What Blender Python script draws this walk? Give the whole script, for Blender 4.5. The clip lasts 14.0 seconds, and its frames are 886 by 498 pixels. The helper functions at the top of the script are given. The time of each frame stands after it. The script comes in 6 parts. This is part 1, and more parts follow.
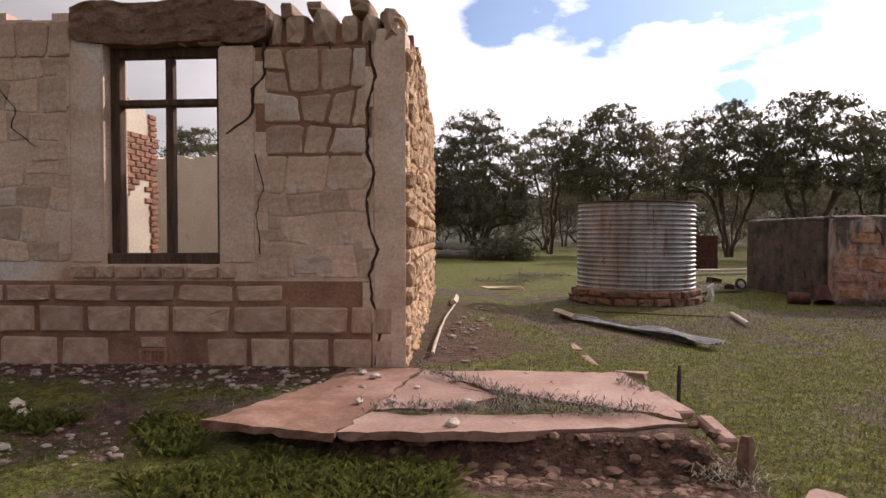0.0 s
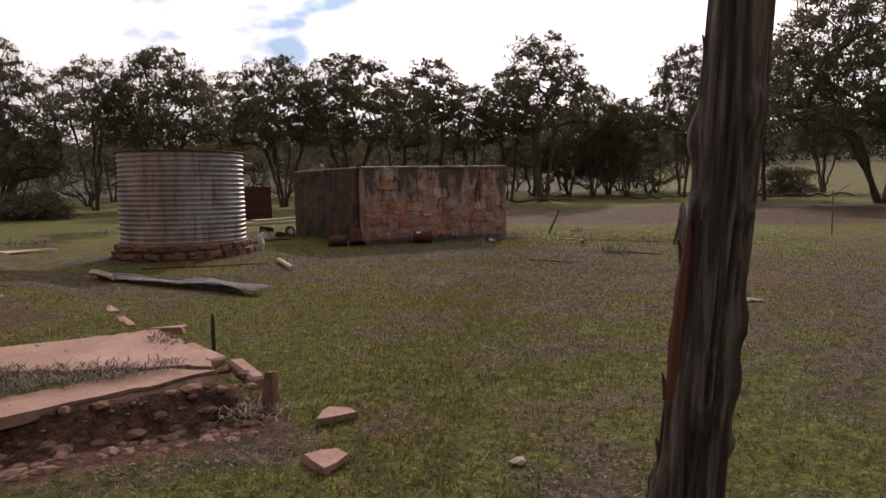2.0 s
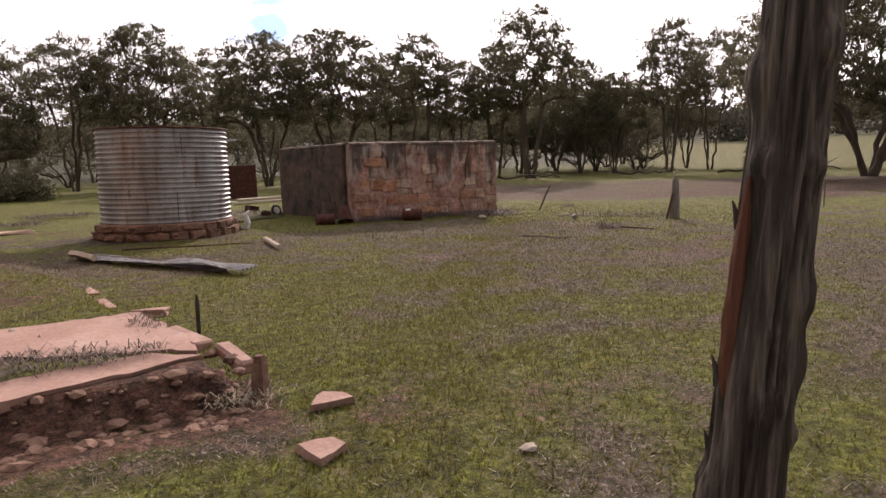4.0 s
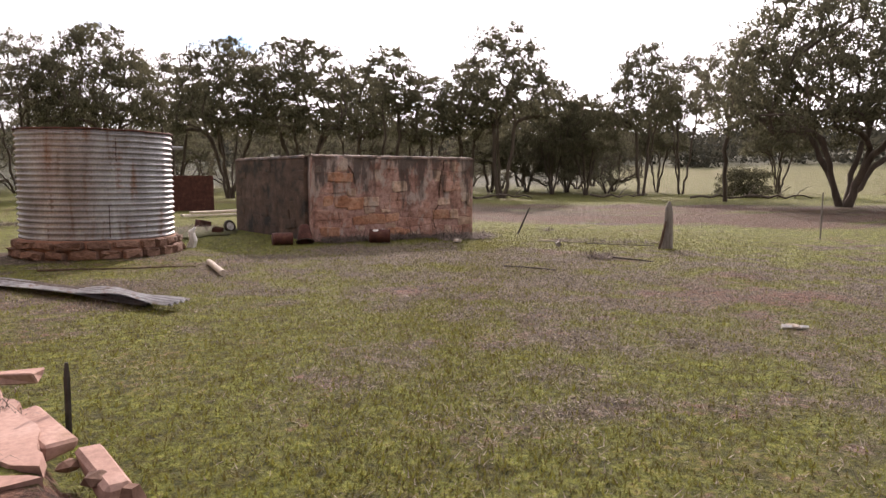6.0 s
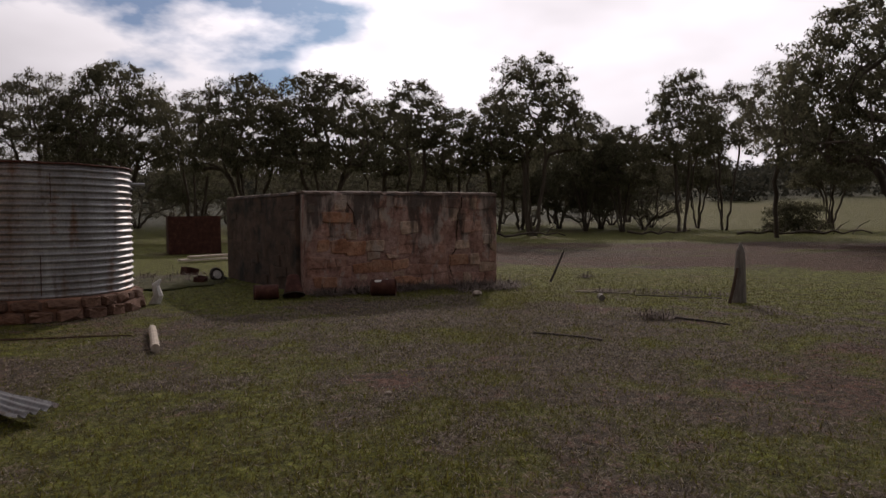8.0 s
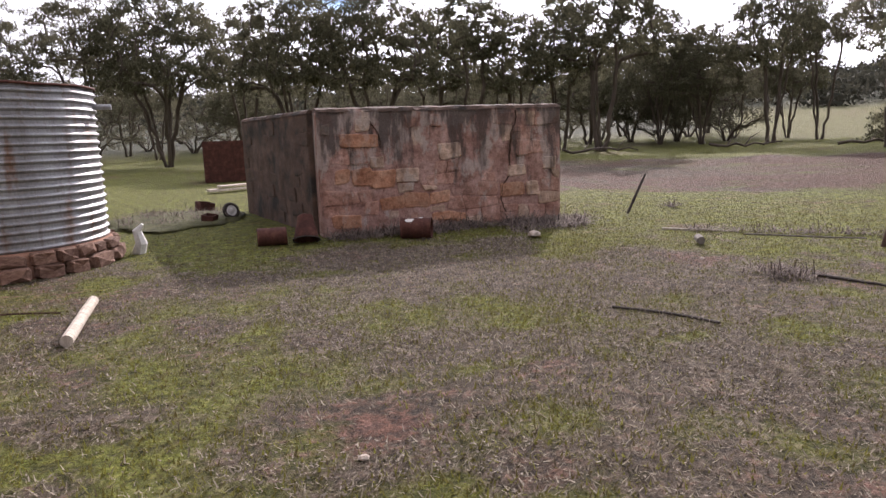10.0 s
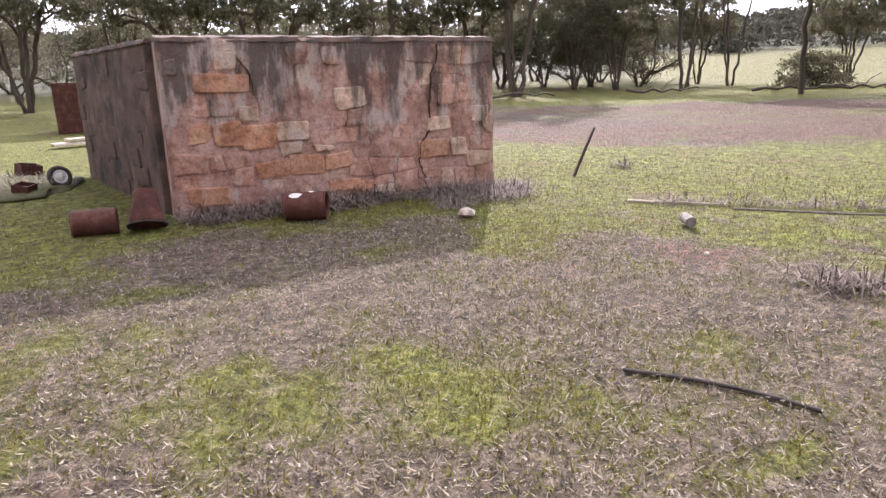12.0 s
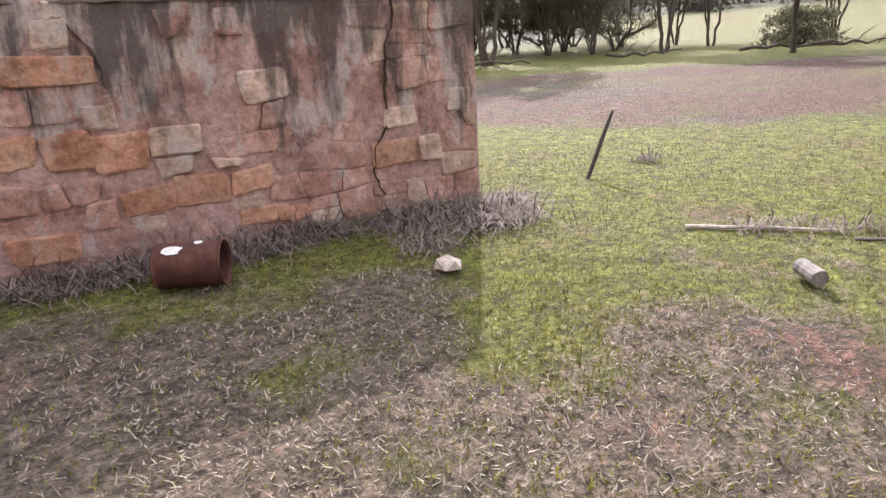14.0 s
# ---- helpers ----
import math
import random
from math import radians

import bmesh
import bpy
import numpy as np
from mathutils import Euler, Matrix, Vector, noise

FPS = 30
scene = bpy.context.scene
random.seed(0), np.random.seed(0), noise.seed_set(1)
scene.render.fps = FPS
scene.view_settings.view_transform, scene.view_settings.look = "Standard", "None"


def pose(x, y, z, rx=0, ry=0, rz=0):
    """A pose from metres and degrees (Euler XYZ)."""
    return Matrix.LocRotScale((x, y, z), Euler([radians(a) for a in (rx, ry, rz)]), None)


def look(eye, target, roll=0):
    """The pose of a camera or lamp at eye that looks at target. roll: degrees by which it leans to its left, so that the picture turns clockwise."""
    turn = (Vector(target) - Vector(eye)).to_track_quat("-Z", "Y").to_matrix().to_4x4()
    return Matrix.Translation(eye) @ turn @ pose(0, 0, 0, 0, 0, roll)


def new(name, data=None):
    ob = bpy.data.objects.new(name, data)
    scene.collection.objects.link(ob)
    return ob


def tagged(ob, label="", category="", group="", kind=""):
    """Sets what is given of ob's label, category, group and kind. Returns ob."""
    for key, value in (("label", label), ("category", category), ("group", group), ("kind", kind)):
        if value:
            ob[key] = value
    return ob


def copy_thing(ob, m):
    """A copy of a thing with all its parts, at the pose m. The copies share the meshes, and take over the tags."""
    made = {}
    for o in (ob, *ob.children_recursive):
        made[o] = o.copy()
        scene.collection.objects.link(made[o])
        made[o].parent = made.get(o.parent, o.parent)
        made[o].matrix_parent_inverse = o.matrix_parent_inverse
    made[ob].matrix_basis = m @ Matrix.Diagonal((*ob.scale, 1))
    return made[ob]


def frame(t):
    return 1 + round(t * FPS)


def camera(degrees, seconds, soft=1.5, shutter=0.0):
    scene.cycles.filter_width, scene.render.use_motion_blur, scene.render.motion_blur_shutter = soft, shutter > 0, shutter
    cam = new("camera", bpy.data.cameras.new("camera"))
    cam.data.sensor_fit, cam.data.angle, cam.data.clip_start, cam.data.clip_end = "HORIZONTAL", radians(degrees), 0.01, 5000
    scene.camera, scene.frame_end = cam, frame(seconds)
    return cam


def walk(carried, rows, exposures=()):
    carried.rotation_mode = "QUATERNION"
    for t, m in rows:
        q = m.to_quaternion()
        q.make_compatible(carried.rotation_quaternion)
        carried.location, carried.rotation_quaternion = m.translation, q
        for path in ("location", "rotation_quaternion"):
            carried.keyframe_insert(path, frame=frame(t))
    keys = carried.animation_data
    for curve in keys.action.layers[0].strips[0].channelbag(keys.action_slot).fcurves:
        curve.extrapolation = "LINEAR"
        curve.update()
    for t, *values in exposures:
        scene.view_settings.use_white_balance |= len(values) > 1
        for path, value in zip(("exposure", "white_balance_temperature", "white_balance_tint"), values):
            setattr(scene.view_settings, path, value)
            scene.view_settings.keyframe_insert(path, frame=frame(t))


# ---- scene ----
PATH = [
    (0, (-1.176, -0.005, 1.487), (-1.463, 1.974, 1.446), -0.1),
    (0.5, (-1.116, 0.028, 1.485), (-1.165, 2.027, 1.426), -1.6),
    (1, (-1.03, 0.05, 1.459), (-0.725, 2.025, 1.372), -1.4),
    (1.5, (-0.956, 0.059, 1.445), (-0.318, 1.952, 1.34), -0.7),
    (2, (-0.887, 0.036, 1.439), (0.044, 1.795, 1.244), -1.1),
    (2.5, (-0.865, 0.011, 1.44), (0.181, 1.703, 1.235), -1.2),
    (3, (-0.875, 0.026, 1.435), (0.099, 1.757, 1.202), -1.1),
    (3.2, (-0.866, 0.071, 1.412), (0.113, 1.797, 1.16), -0.8),
    (5.3, (-0.551, 1.097, 1.377), (0.369, 2.852, 1.104), -3.3),
    (5.5, (-0.443, 1.294, 1.386), (0.51, 3.028, 1.092), -1.3),
    (6, (-0.179, 1.677, 1.4), (0.873, 3.365, 1.188), 0.2),
    (6.5, (0.181, 2.154, 1.44), (1.327, 3.771, 1.168), 0.9),
    (7, (0.485, 2.663, 1.429), (1.409, 4.43, 1.278), -4.6),
    (7.5, (0.869, 3.219, 1.435), (1.963, 4.888, 1.311), -0.9),
    (8, (1.383, 3.659, 1.439), (2.357, 5.403, 1.337), -0.4),
    (8.2, (1.542, 3.785, 1.418), (2.529, 5.518, 1.278), -2.9),
    (10.3, (3.042, 6.09, 1.491), (3.821, 7.895, 1.122), -1.7),
    (10.5, (3.177, 6.306, 1.481), (4.006, 8.082, 1.084), -2.7),
    (11, (3.363, 6.869, 1.475), (4.341, 8.554, 1.022), 0.2),
    (11.5, (3.619, 7.431, 1.471), (4.502, 9.173, 1.04), -1.6),
    (12, (3.935, 7.997, 1.448), (4.935, 9.653, 0.939), -1.5),
    (12.5, (4.34, 8.525, 1.437), (5.573, 10.055, 1.067), -1.1),
    (13, (4.618, 9.119, 1.455), (5.888, 10.626, 1.118), 1.2),
    (13.5, (4.938, 9.694, 1.476), (6.165, 11.21, 1.032), -0.4),
    (14, (5.354, 10.211, 1.45), (6.402, 11.807, 0.855), -3.4),
]
cam = camera(67.1, 14.0)
CLOUD_BASE, CLOUD_SUN = 5.2, 33.0
SUN_AZ, SUN_EL = 37.0, 28.5     # degrees from +y towards +x, above the horizon
EXPOSURES = [(0.0, -0.25, 6750, 20), (0.5, -0.5, 6750, 20), (1.0, -0.6, 6800, 21), (1.5, -0.65, 6900, 22), (2.0, -0.75, 7100, 23), (3.2, -0.52, 7100, 24), (5.3, 0.34, 6800, 22), (6.0, 0.36, 6800, 22), (6.6, 0.23, 6800, 22), (7.0, -0.17, 6750, 21), (7.4, -1.0, 6700, 20), (8.2, -1.5, 6700, 20), (10.3, 0.65, 6170, 22), (12.0, 1.26, 6120, 22), (14.0, 1.31, 6120, 19)]
walk(cam, [(t, look(e, a, r)) for t, e, a, r in PATH], EXPOSURES)

# ---- world and sun ----
def build_world():
    w = bpy.data.worlds.new("sky")
    scene.world = w
    w.use_nodes = True
    nt = w.node_tree
    nt.nodes.clear()
    out = nt.nodes.new("ShaderNodeOutputWorld")
    bg = nt.nodes.new("ShaderNodeBackground")
    sky = nt.nodes.new("ShaderNodeTexSky")
    sky.sky_type, sky.sun_disc = "NISHITA", False
    sky.sun_elevation, sky.sun_rotation = radians(SUN_EL), radians(SUN_AZ)
    L = nt.links.new
    tc = nt.nodes.new("ShaderNodeTexCoord")
    way = tc.outputs["Generated"]

    def op(kind, a, b=None, c=None):
        m = nt.nodes.new("ShaderNodeMath")
        m.operation = kind
        for k, v in enumerate((a, b, c)):
            if v is None:
                continue
            if hasattr(v, "links"):
                L(v, m.inputs[k])
            else:
                m.inputs[k].default_value = v
        return m.outputs[0]

    def cloud_noise(scale, detail, stretch):
        mp = nt.nodes.new("ShaderNodeMapping")
        mp.inputs["Scale"].default_value = stretch
        n = nt.nodes.new("ShaderNodeTexNoise")
        n.inputs["Scale"].default_value, n.inputs["Detail"].default_value, n.inputs["Roughness"].default_value = scale, detail, 0.5
        L(way, mp.inputs["Vector"])
        L(mp.outputs[0], n.inputs["Vector"])
        return n.outputs[0]

    def towards(az, el):
        d = nt.nodes.new("ShaderNodeVectorMath")
        d.operation = "DOT_PRODUCT"
        L(way, d.inputs[0])
        d.inputs[1].default_value = (math.sin(radians(az)) * math.cos(radians(el)), math.cos(radians(az)) * math.cos(radians(el)), math.sin(radians(el)))
        return d.outputs["Value"]

    def ramp(v, stops):
        r = nt.nodes.new("ShaderNodeValToRGB")
        for el, (p, c) in zip(r.color_ramp.elements, stops):
            el.position, el.color = p, (*c, 1)
        L(v, r.inputs[0])
        return r.outputs[0]

    broken = cloud_noise(5.0, 6, (1, 1, 2.2))
    soft = cloud_noise(2.2, 4, (1, 1, 2.5))
    # a break in the cloud north of the house, thin cloud elsewhere
    gap = op("MAXIMUM", op("SMOOTH_MAX", towards(2, 20.5), towards(12, 18.3), 0.002), towards(-120, 40))
    gap = op("ADD", gap, op("MULTIPLY", op("SUBTRACT", broken, 0.5), 0.1))
    blue = ramp(op("MULTIPLY_ADD", gap, 25.0, -24.2), [(0.61, (0, 0, 0)), (0.9, (0.85, 0.85, 0.85))])
    # cloud is bright about the sun and dull away from it
    near_sun = op("POWER", op("MAXIMUM", op("MULTIPLY_ADD", towards(SUN_AZ, SUN_EL), 0.5, 0.5), 0.0), 7.0)
    bright = op("MULTIPLY", op("MULTIPLY_ADD", near_sun, CLOUD_SUN, CLOUD_BASE), op("MULTIPLY_ADD", soft, 1.3, 0.35))
    tint = nt.nodes.new("ShaderNodeMix")
    tint.data_type, tint.blend_type = "RGBA", "MULTIPLY"
    tint.inputs["Factor"].default_value = 1.0
    tint.inputs["A"].default_value = (0.985, 0.99, 1.02, 1)
    L(bright, tint.inputs["B"])
    boost = nt.nodes.new("ShaderNodeMix")
    boost.data_type, boost.blend_type = "RGBA", "MULTIPLY"
    boost.inputs["Factor"].default_value = 1.0
    L(sky.outputs[0], boost.inputs["A"])
    boost.inputs["B"].default_value = (0.42, 0.82, 1.25, 1)
    mix = nt.nodes.new("ShaderNodeMix")
    mix.data_type = "RGBA"
    L(blue, mix.inputs["Factor"])
    L(tint.outputs["Result"], mix.inputs["A"])
    L(boost.outputs["Result"], mix.inputs["B"])
    L(mix.outputs["Result"], bg.inputs["Color"])
    bg.inputs["Strength"].default_value = 0.1
    L(bg.outputs[0], out.inputs[0])


build_world()
sun = new("sun", bpy.data.lights.new("sun", "SUN"))
sun.data.energy, sun.data.angle, sun.data.color = 4.2, radians(0.6), (1.0, 0.92, 0.82)
SUN_DIR = Vector((math.sin(radians(SUN_AZ)) * math.cos(radians(SUN_EL)), math.cos(radians(SUN_AZ)) * math.cos(radians(SUN_EL)), math.sin(radians(SUN_EL))))
sun.matrix_world = look(SUN_DIR * 60, (0, 0, 0))


# ---- materials ----
def material(name, rough=0.9, metal=0.0):
    m = bpy.data.materials.new(name)
    m.use_nodes = True
    b = m.node_tree.nodes["Principled BSDF"]
    b.inputs["Roughness"].default_value, b.inputs["Metallic"].default_value = rough, metal
    b.inputs["Specular IOR Level"].default_value = 0.25
    return m, m.node_tree, b


def node_noise(nt, scale, detail=5, rough=0.55, stretch=(1, 1, 1), coord="Object"):
    tc = nt.nodes.new("ShaderNodeTexCoord")
    mp = nt.nodes.new("ShaderNodeMapping")
    mp.inputs["Scale"].default_value = stretch
    n = nt.nodes.new("ShaderNodeTexNoise")
    n.inputs["Scale"].default_value, n.inputs["Detail"].default_value, n.inputs["Roughness"].default_value = scale, detail, rough
    nt.links.new(tc.outputs[coord], mp.inputs[0])
    nt.links.new(mp.outputs[0], n.inputs["Vector"])
    return n.outputs[0]


def node_ramp(nt, fac, stops):
    r = nt.nodes.new("ShaderNodeValToRGB")
    e = r.color_ramp.elements
    while len(e) < len(stops):
        e.new(0.5)
    for el, (p, c) in zip(e, stops):
        el.position, el.color = p, (*c, 1)
    nt.links.new(fac, r.inputs[0])
    return r.outputs[0]


def node_mix(nt, fac, a, b, mode="MIX"):
    m = nt.nodes.new("ShaderNodeMix")
    m.data_type, m.blend_type = "RGBA", mode
    if hasattr(fac, "links"):
        nt.links.new(fac, m.inputs["Factor"])
    else:
        m.inputs["Factor"].default_value = fac
    for s, v in (("A", a), ("B", b)):
        if hasattr(v, "links"):
            nt.links.new(v, m.inputs[s])
        else:
            m.inputs[s].default_value = (*v, 1)
    return m.outputs["Result"]


def node_bump(nt, b, height, strength=0.4, dist=0.02):
    n = nt.nodes.new("ShaderNodeBump")
    n.inputs["Strength"].default_value, n.inputs["Distance"].default_value = strength, dist
    nt.links.new(height, n.inputs["Height"])
    nt.links.new(n.outputs[0], b.inputs["Normal"])


def node_math(nt, op, a, b):
    m = nt.nodes.new("ShaderNodeMath")
    m.operation = op
    for i, v in enumerate((a, b)):
        if hasattr(v, "links"):
            nt.links.new(v, m.inputs[i])
        else:
            m.inputs[i].default_value = v
    return m.outputs[0]


def node_attr(nt, name):
    a = nt.nodes.new("ShaderNodeAttribute")
    a.attribute_name = name
    return a.outputs["Fac"]


def surface(name, stops, scale=4.0, rough=0.9, metal=0.0, bump=0.4, dist=0.015, stretch=(1, 1, 1), stain=None, stain_scale=1.2, stain_lo=0.52, vary=0.0, fine=30.0, stain_stretch=(1, 1, 1), stain2=None):
    """Mottled surface: coarse colours, fine grain, optional stains, a shift of its own for every object."""
    m, nt, b = material(name, rough, metal)
    coarse = node_noise(nt, scale, 6, 0.6, stretch)
    grain = node_noise(nt, fine, 4, 0.7, stretch)
    col = node_ramp(nt, coarse, stops)
    if vary:
        oi = nt.nodes.new("ShaderNodeObjectInfo")
        tint = node_ramp(nt, oi.outputs["Random"], [(0.0, (1 - vary, 1 - vary * 1.1, 1 - vary * 1.2)), (0.5, (1, 0.97, 0.93)), (1.0, (1 + vary, 1 + vary * 0.9, 1 + vary * 0.7))])
        col = node_mix(nt, 1.0, col, tint, "MULTIPLY")
    if stain:
        s = node_ramp(nt, node_noise(nt, stain_scale, 6, 0.6, stain_stretch), [(stain_lo, (0, 0, 0)), (stain_lo + 0.13, (1, 1, 1))])
        col = node_mix(nt, s, col, stain)
    if stain2:
        s = node_ramp(nt, node_noise(nt, stain_scale * 1.7, 6, 0.6, stain_stretch), [(0.56, (0, 0, 0)), (0.68, (1, 1, 1))])
        col = node_mix(nt, s, col, stain2)
    g = node_ramp(nt, grain, [(0.25, (0.72, 0.72, 0.72)), (0.75, (1.2, 1.2, 1.2))])
    col = node_mix(nt, 1.0, col, g, "MULTIPLY")
    nt.links.new(col, b.inputs["Base Color"])
    if bump:
        node_bump(nt, b, node_math(nt, "ADD", node_math(nt, "MULTIPLY", coarse, 0.6), node_math(nt, "MULTIPLY", grain, 0.5)), bump, dist)
    return m


def ground_material():
    m, nt, b = material("earth and turf", 0.95)
    big = node_noise(nt, 0.55, 5, 0.6)
    mid = node_noise(nt, 4.5, 6, 0.65)
    tuft = node_noise(nt, 13, 4, 0.6)
    fine = node_noise(nt, 38, 5, 0.75)
    green = node_ramp(nt, mid, [(0.3, (0.08, 0.064, 0.022)), (0.5, (0.138, 0.147, 0.026)), (0.7, (0.212, 0.238, 0.036))])
    dry = node_ramp(nt, mid, [(0.28, (0.06, 0.045, 0.031)), (0.5, (0.122, 0.094, 0.066)), (0.75, (0.23, 0.188, 0.138))])
    red = node_ramp(nt, mid, [(0.28, (0.074, 0.037, 0.0252)), (0.5, (0.137, 0.0696, 0.0459)), (0.75, (0.207, 0.122, 0.0903))])
    wood = node_ramp(nt, big, [(0.35, (0.035, 0.042, 0.022)), (0.65, (0.075, 0.075, 0.04))])
    jitter = node_math(nt, "MULTIPLY", node_math(nt, "SUBTRACT", node_math(nt, "ADD", node_math(nt, "MULTIPLY", tuft, 0.9), mid), 0.95), 1.25)
    def soft(name):
        return node_ramp(nt, node_math(nt, "ADD", node_attr(nt, name), jitter), [(0.28, (0, 0, 0)), (0.72, (1, 1, 1))])
    col = node_mix(nt, soft("dry"), green, dry)
    col = node_mix(nt, soft("bare"), col, red)
    # woodland floor colour, also laid on the earth band as painted tree shade
    col = node_mix(nt, node_attr(nt, "wood"), col, wood)
    g = node_ramp(nt, fine, [(0.32, (0.32, 0.31, 0.32)), (0.68, (1.36, 1.34, 1.36))])
    col = node_mix(nt, 1.0, col, g, "MULTIPLY")
    g = node_ramp(nt, tuft, [(0.36, (0.5, 0.49, 0.48)), (0.5, (0.98, 0.98, 0.98)), (0.64, (1.42, 1.4, 1.38))])
    col = node_mix(nt, 1.0, col, g, "MULTIPLY")
    nt.links.new(col, b.inputs["Base Color"])
    node_bump(nt, b, node_math(nt, "ADD", fine, node_math(nt, "MULTIPLY", tuft, 1.2)), 0.9, 0.07)
    return m


def foliage(name, c0, c1, through_light=0.35):
    """Leaves or blades: every island a colour of its own, some light passing through."""
    m, nt, b = material(name, 0.85)
    b.inputs["Specular IOR Level"].default_value = 0.06
    geo = nt.nodes.new("ShaderNodeNewGeometry")
    col = node_ramp(nt, geo.outputs["Random Per Island"], [(0.0, c0), (1.0, c1)])
    nt.links.new(col, b.inputs["Base Color"])
    tr = nt.nodes.new("ShaderNodeBsdfTranslucent")
    nt.links.new(col, tr.inputs["Color"])
    mx = nt.nodes.new("ShaderNodeMixShader")
    mx.inputs[0].default_value = through_light
    nt.links.new(b.outputs[0], mx.inputs[1])
    nt.links.new(tr.outputs[0], mx.inputs[2])
    nt.links.new(mx.outputs[0], nt.nodes["Material Output"].inputs["Surface"])
    return m


M_GROUND = ground_material()
M_GREEN = foliage("green grass", (0.09, 0.068, 0.024), (0.215, 0.212, 0.043))
M_LUSH = foliage("lush grass", (0.05, 0.052, 0.018), (0.16, 0.17, 0.045))
M_STRAW = foliage("dry grass", (0.085, 0.063, 0.04), (0.4, 0.345, 0.26), 0.15)
M_LITTER = foliage("leaf litter", (0.06, 0.043, 0.03), (0.36, 0.31, 0.25), 0.1)
M_TWIG = foliage("dry twigs", (0.05, 0.038, 0.032), (0.26, 0.21, 0.18), 0.05)
M_LEAF = foliage("gum leaves", (0.07, 0.069, 0.045), (0.2, 0.19, 0.12), 0.5)
M_LEAF_GREY = foliage("grey gum leaves", (0.09, 0.086, 0.06), (0.23, 0.215, 0.145), 0.5)
M_WOODLAND = foliage("woodland leaves", (0.045, 0.047, 0.036), (0.105, 0.1, 0.075), 0.2)
M_BARK = surface("gum bark", [(0.3, (0.06, 0.045, 0.035)), (0.7, (0.15, 0.12, 0.095))], 2.5, stretch=(1, 1, 0.2))
M_PLASTER = surface("weathered lime render", [(0.3, (0.46, 0.32, 0.245)), (0.5, (0.63, 0.475, 0.38)), (0.7, (0.75, 0.61, 0.515))], 1.6, bump=0.7,  stain=(0.46, 0.285, 0.205), stain_scale=0.8, stain_lo=0.54, stain2=(0.66, 0.60, 0.555))
M_CREAM = surface("cream plaster", [(0.3, (0.58, 0.49, 0.39)), (0.7, (0.72, 0.64, 0.53))], 1.2, bump=0.15, stain=(0.40, 0.33, 0.26), stain_lo=0.6)
M_MORTAR = surface("earth mortar", [(0.3, (0.2, 0.1, 0.066)), (0.7, (0.37, 0.21, 0.145))], 3.0, bump=0.8, dist=0.03)
M_BLOCK = surface("dressed sandstone", [(0.3, (0.37, 0.235, 0.175)), (0.5, (0.47, 0.325, 0.25)), (0.72, (0.57, 0.44, 0.36))], 3.5, bump=0.7, vary=0.22, stain=(0.55, 0.52, 0.48), stain_scale=2.2, stain_lo=0.6)
M_WHITED = surface("limewashed stone", [(0.3, (0.48, 0.36, 0.29)), (0.55, (0.6, 0.51, 0.44)), (0.75, (0.7, 0.65, 0.59))], 6, bump=0.7, stain=(0.46, 0.33, 0.26), stain_scale=3.0, stain_lo=0.5)
M_RUBBLE_WALL = surface("sunlit rubble stone", [(0.3, (0.46, 0.28, 0.17)), (0.5, (0.58, 0.38, 0.245)), (0.75, (0.68, 0.5, 0.36))], 3.0, bump=0.9, dist=0.03, vary=0.25)
M_LINTEL = surface("crumbling earth concrete", [(0.3, (0.13, 0.075, 0.05)), (0.55, (0.22, 0.13, 0.09)), (0.75, (0.30, 0.20, 0.145))], 5, bump=1.0, dist=0.05)
M_BRICK = surface("old red brick", [(0.3, (0.25, 0.12, 0.085)), (0.7, (0.40, 0.22, 0.16))], 6, vary=0.2)
M_WOOD = surface("dark weathered wood", [(0.3, (0.05, 0.03, 0.022)), (0.7, (0.14, 0.09, 0.065))], 5, stretch=(3, 3, 0.4), bump=0.6)
M_GREYWOOD = surface("grey bleached wood", [(0.3, (0.11, 0.095, 0.083)), (0.7, (0.28, 0.25, 0.22))], 5, stretch=(4, 4, 0.5), bump=0.6)
M_PALEWOOD = surface("pale split timber", [(0.3, (0.36, 0.3, 0.24)), (0.7, (0.62, 0.55, 0.46))], 5, stretch=(4, 4, 0.5), bump=0.4)
M_CHAR = surface("charred split post", [(0.32, (0.028, 0.022, 0.019)), (0.5, (0.1, 0.08, 0.066)), (0.68, (0.27, 0.22, 0.185))], 11, stretch=(3.2, 3.2, 0.16), rough=0.75, bump=1.0, dist=0.03, fine=26)
M_HEART = surface("red heartwood", [(0.3, (0.11, 0.045, 0.03)), (0.7, (0.21, 0.09, 0.055))], 8, stretch=(3, 3, 0.25), bump=0.7)
M_SLAB = surface("red oxide concrete", [(0.3, (0.284, 0.163, 0.129)), (0.55, (0.37, 0.232, 0.189)), (0.75, (0.456, 0.314, 0.267))], 1.8, bump=0.35, rough=0.85, stain=(0.224, 0.129, 0.086), stain_scale=1.5, stain_lo=0.57)
M_SLAB_DIRTY = surface("earth-stained red concrete", [(0.3, (0.17, 0.082, 0.055)), (0.5, (0.27, 0.145, 0.105)), (0.72, (0.4, 0.255, 0.2))], 2.4, bump=0.5, rough=0.9, stain=(0.2, 0.11, 0.075), stain_scale=1.8, stain_lo=0.5)
# base darker all over than M_TANKWALL, with near-black stain patches
M_TANKDARK = surface("dark render with black stains", [(0.28, (0.065, 0.045, 0.036)), (0.5, (0.11, 0.075, 0.058)), (0.75, (0.19, 0.125, 0.095))], 3.0, bump=0.9, dist=0.03, stain=(0.045, 0.04, 0.036), stain_scale=1.6, stain_lo=0.5)


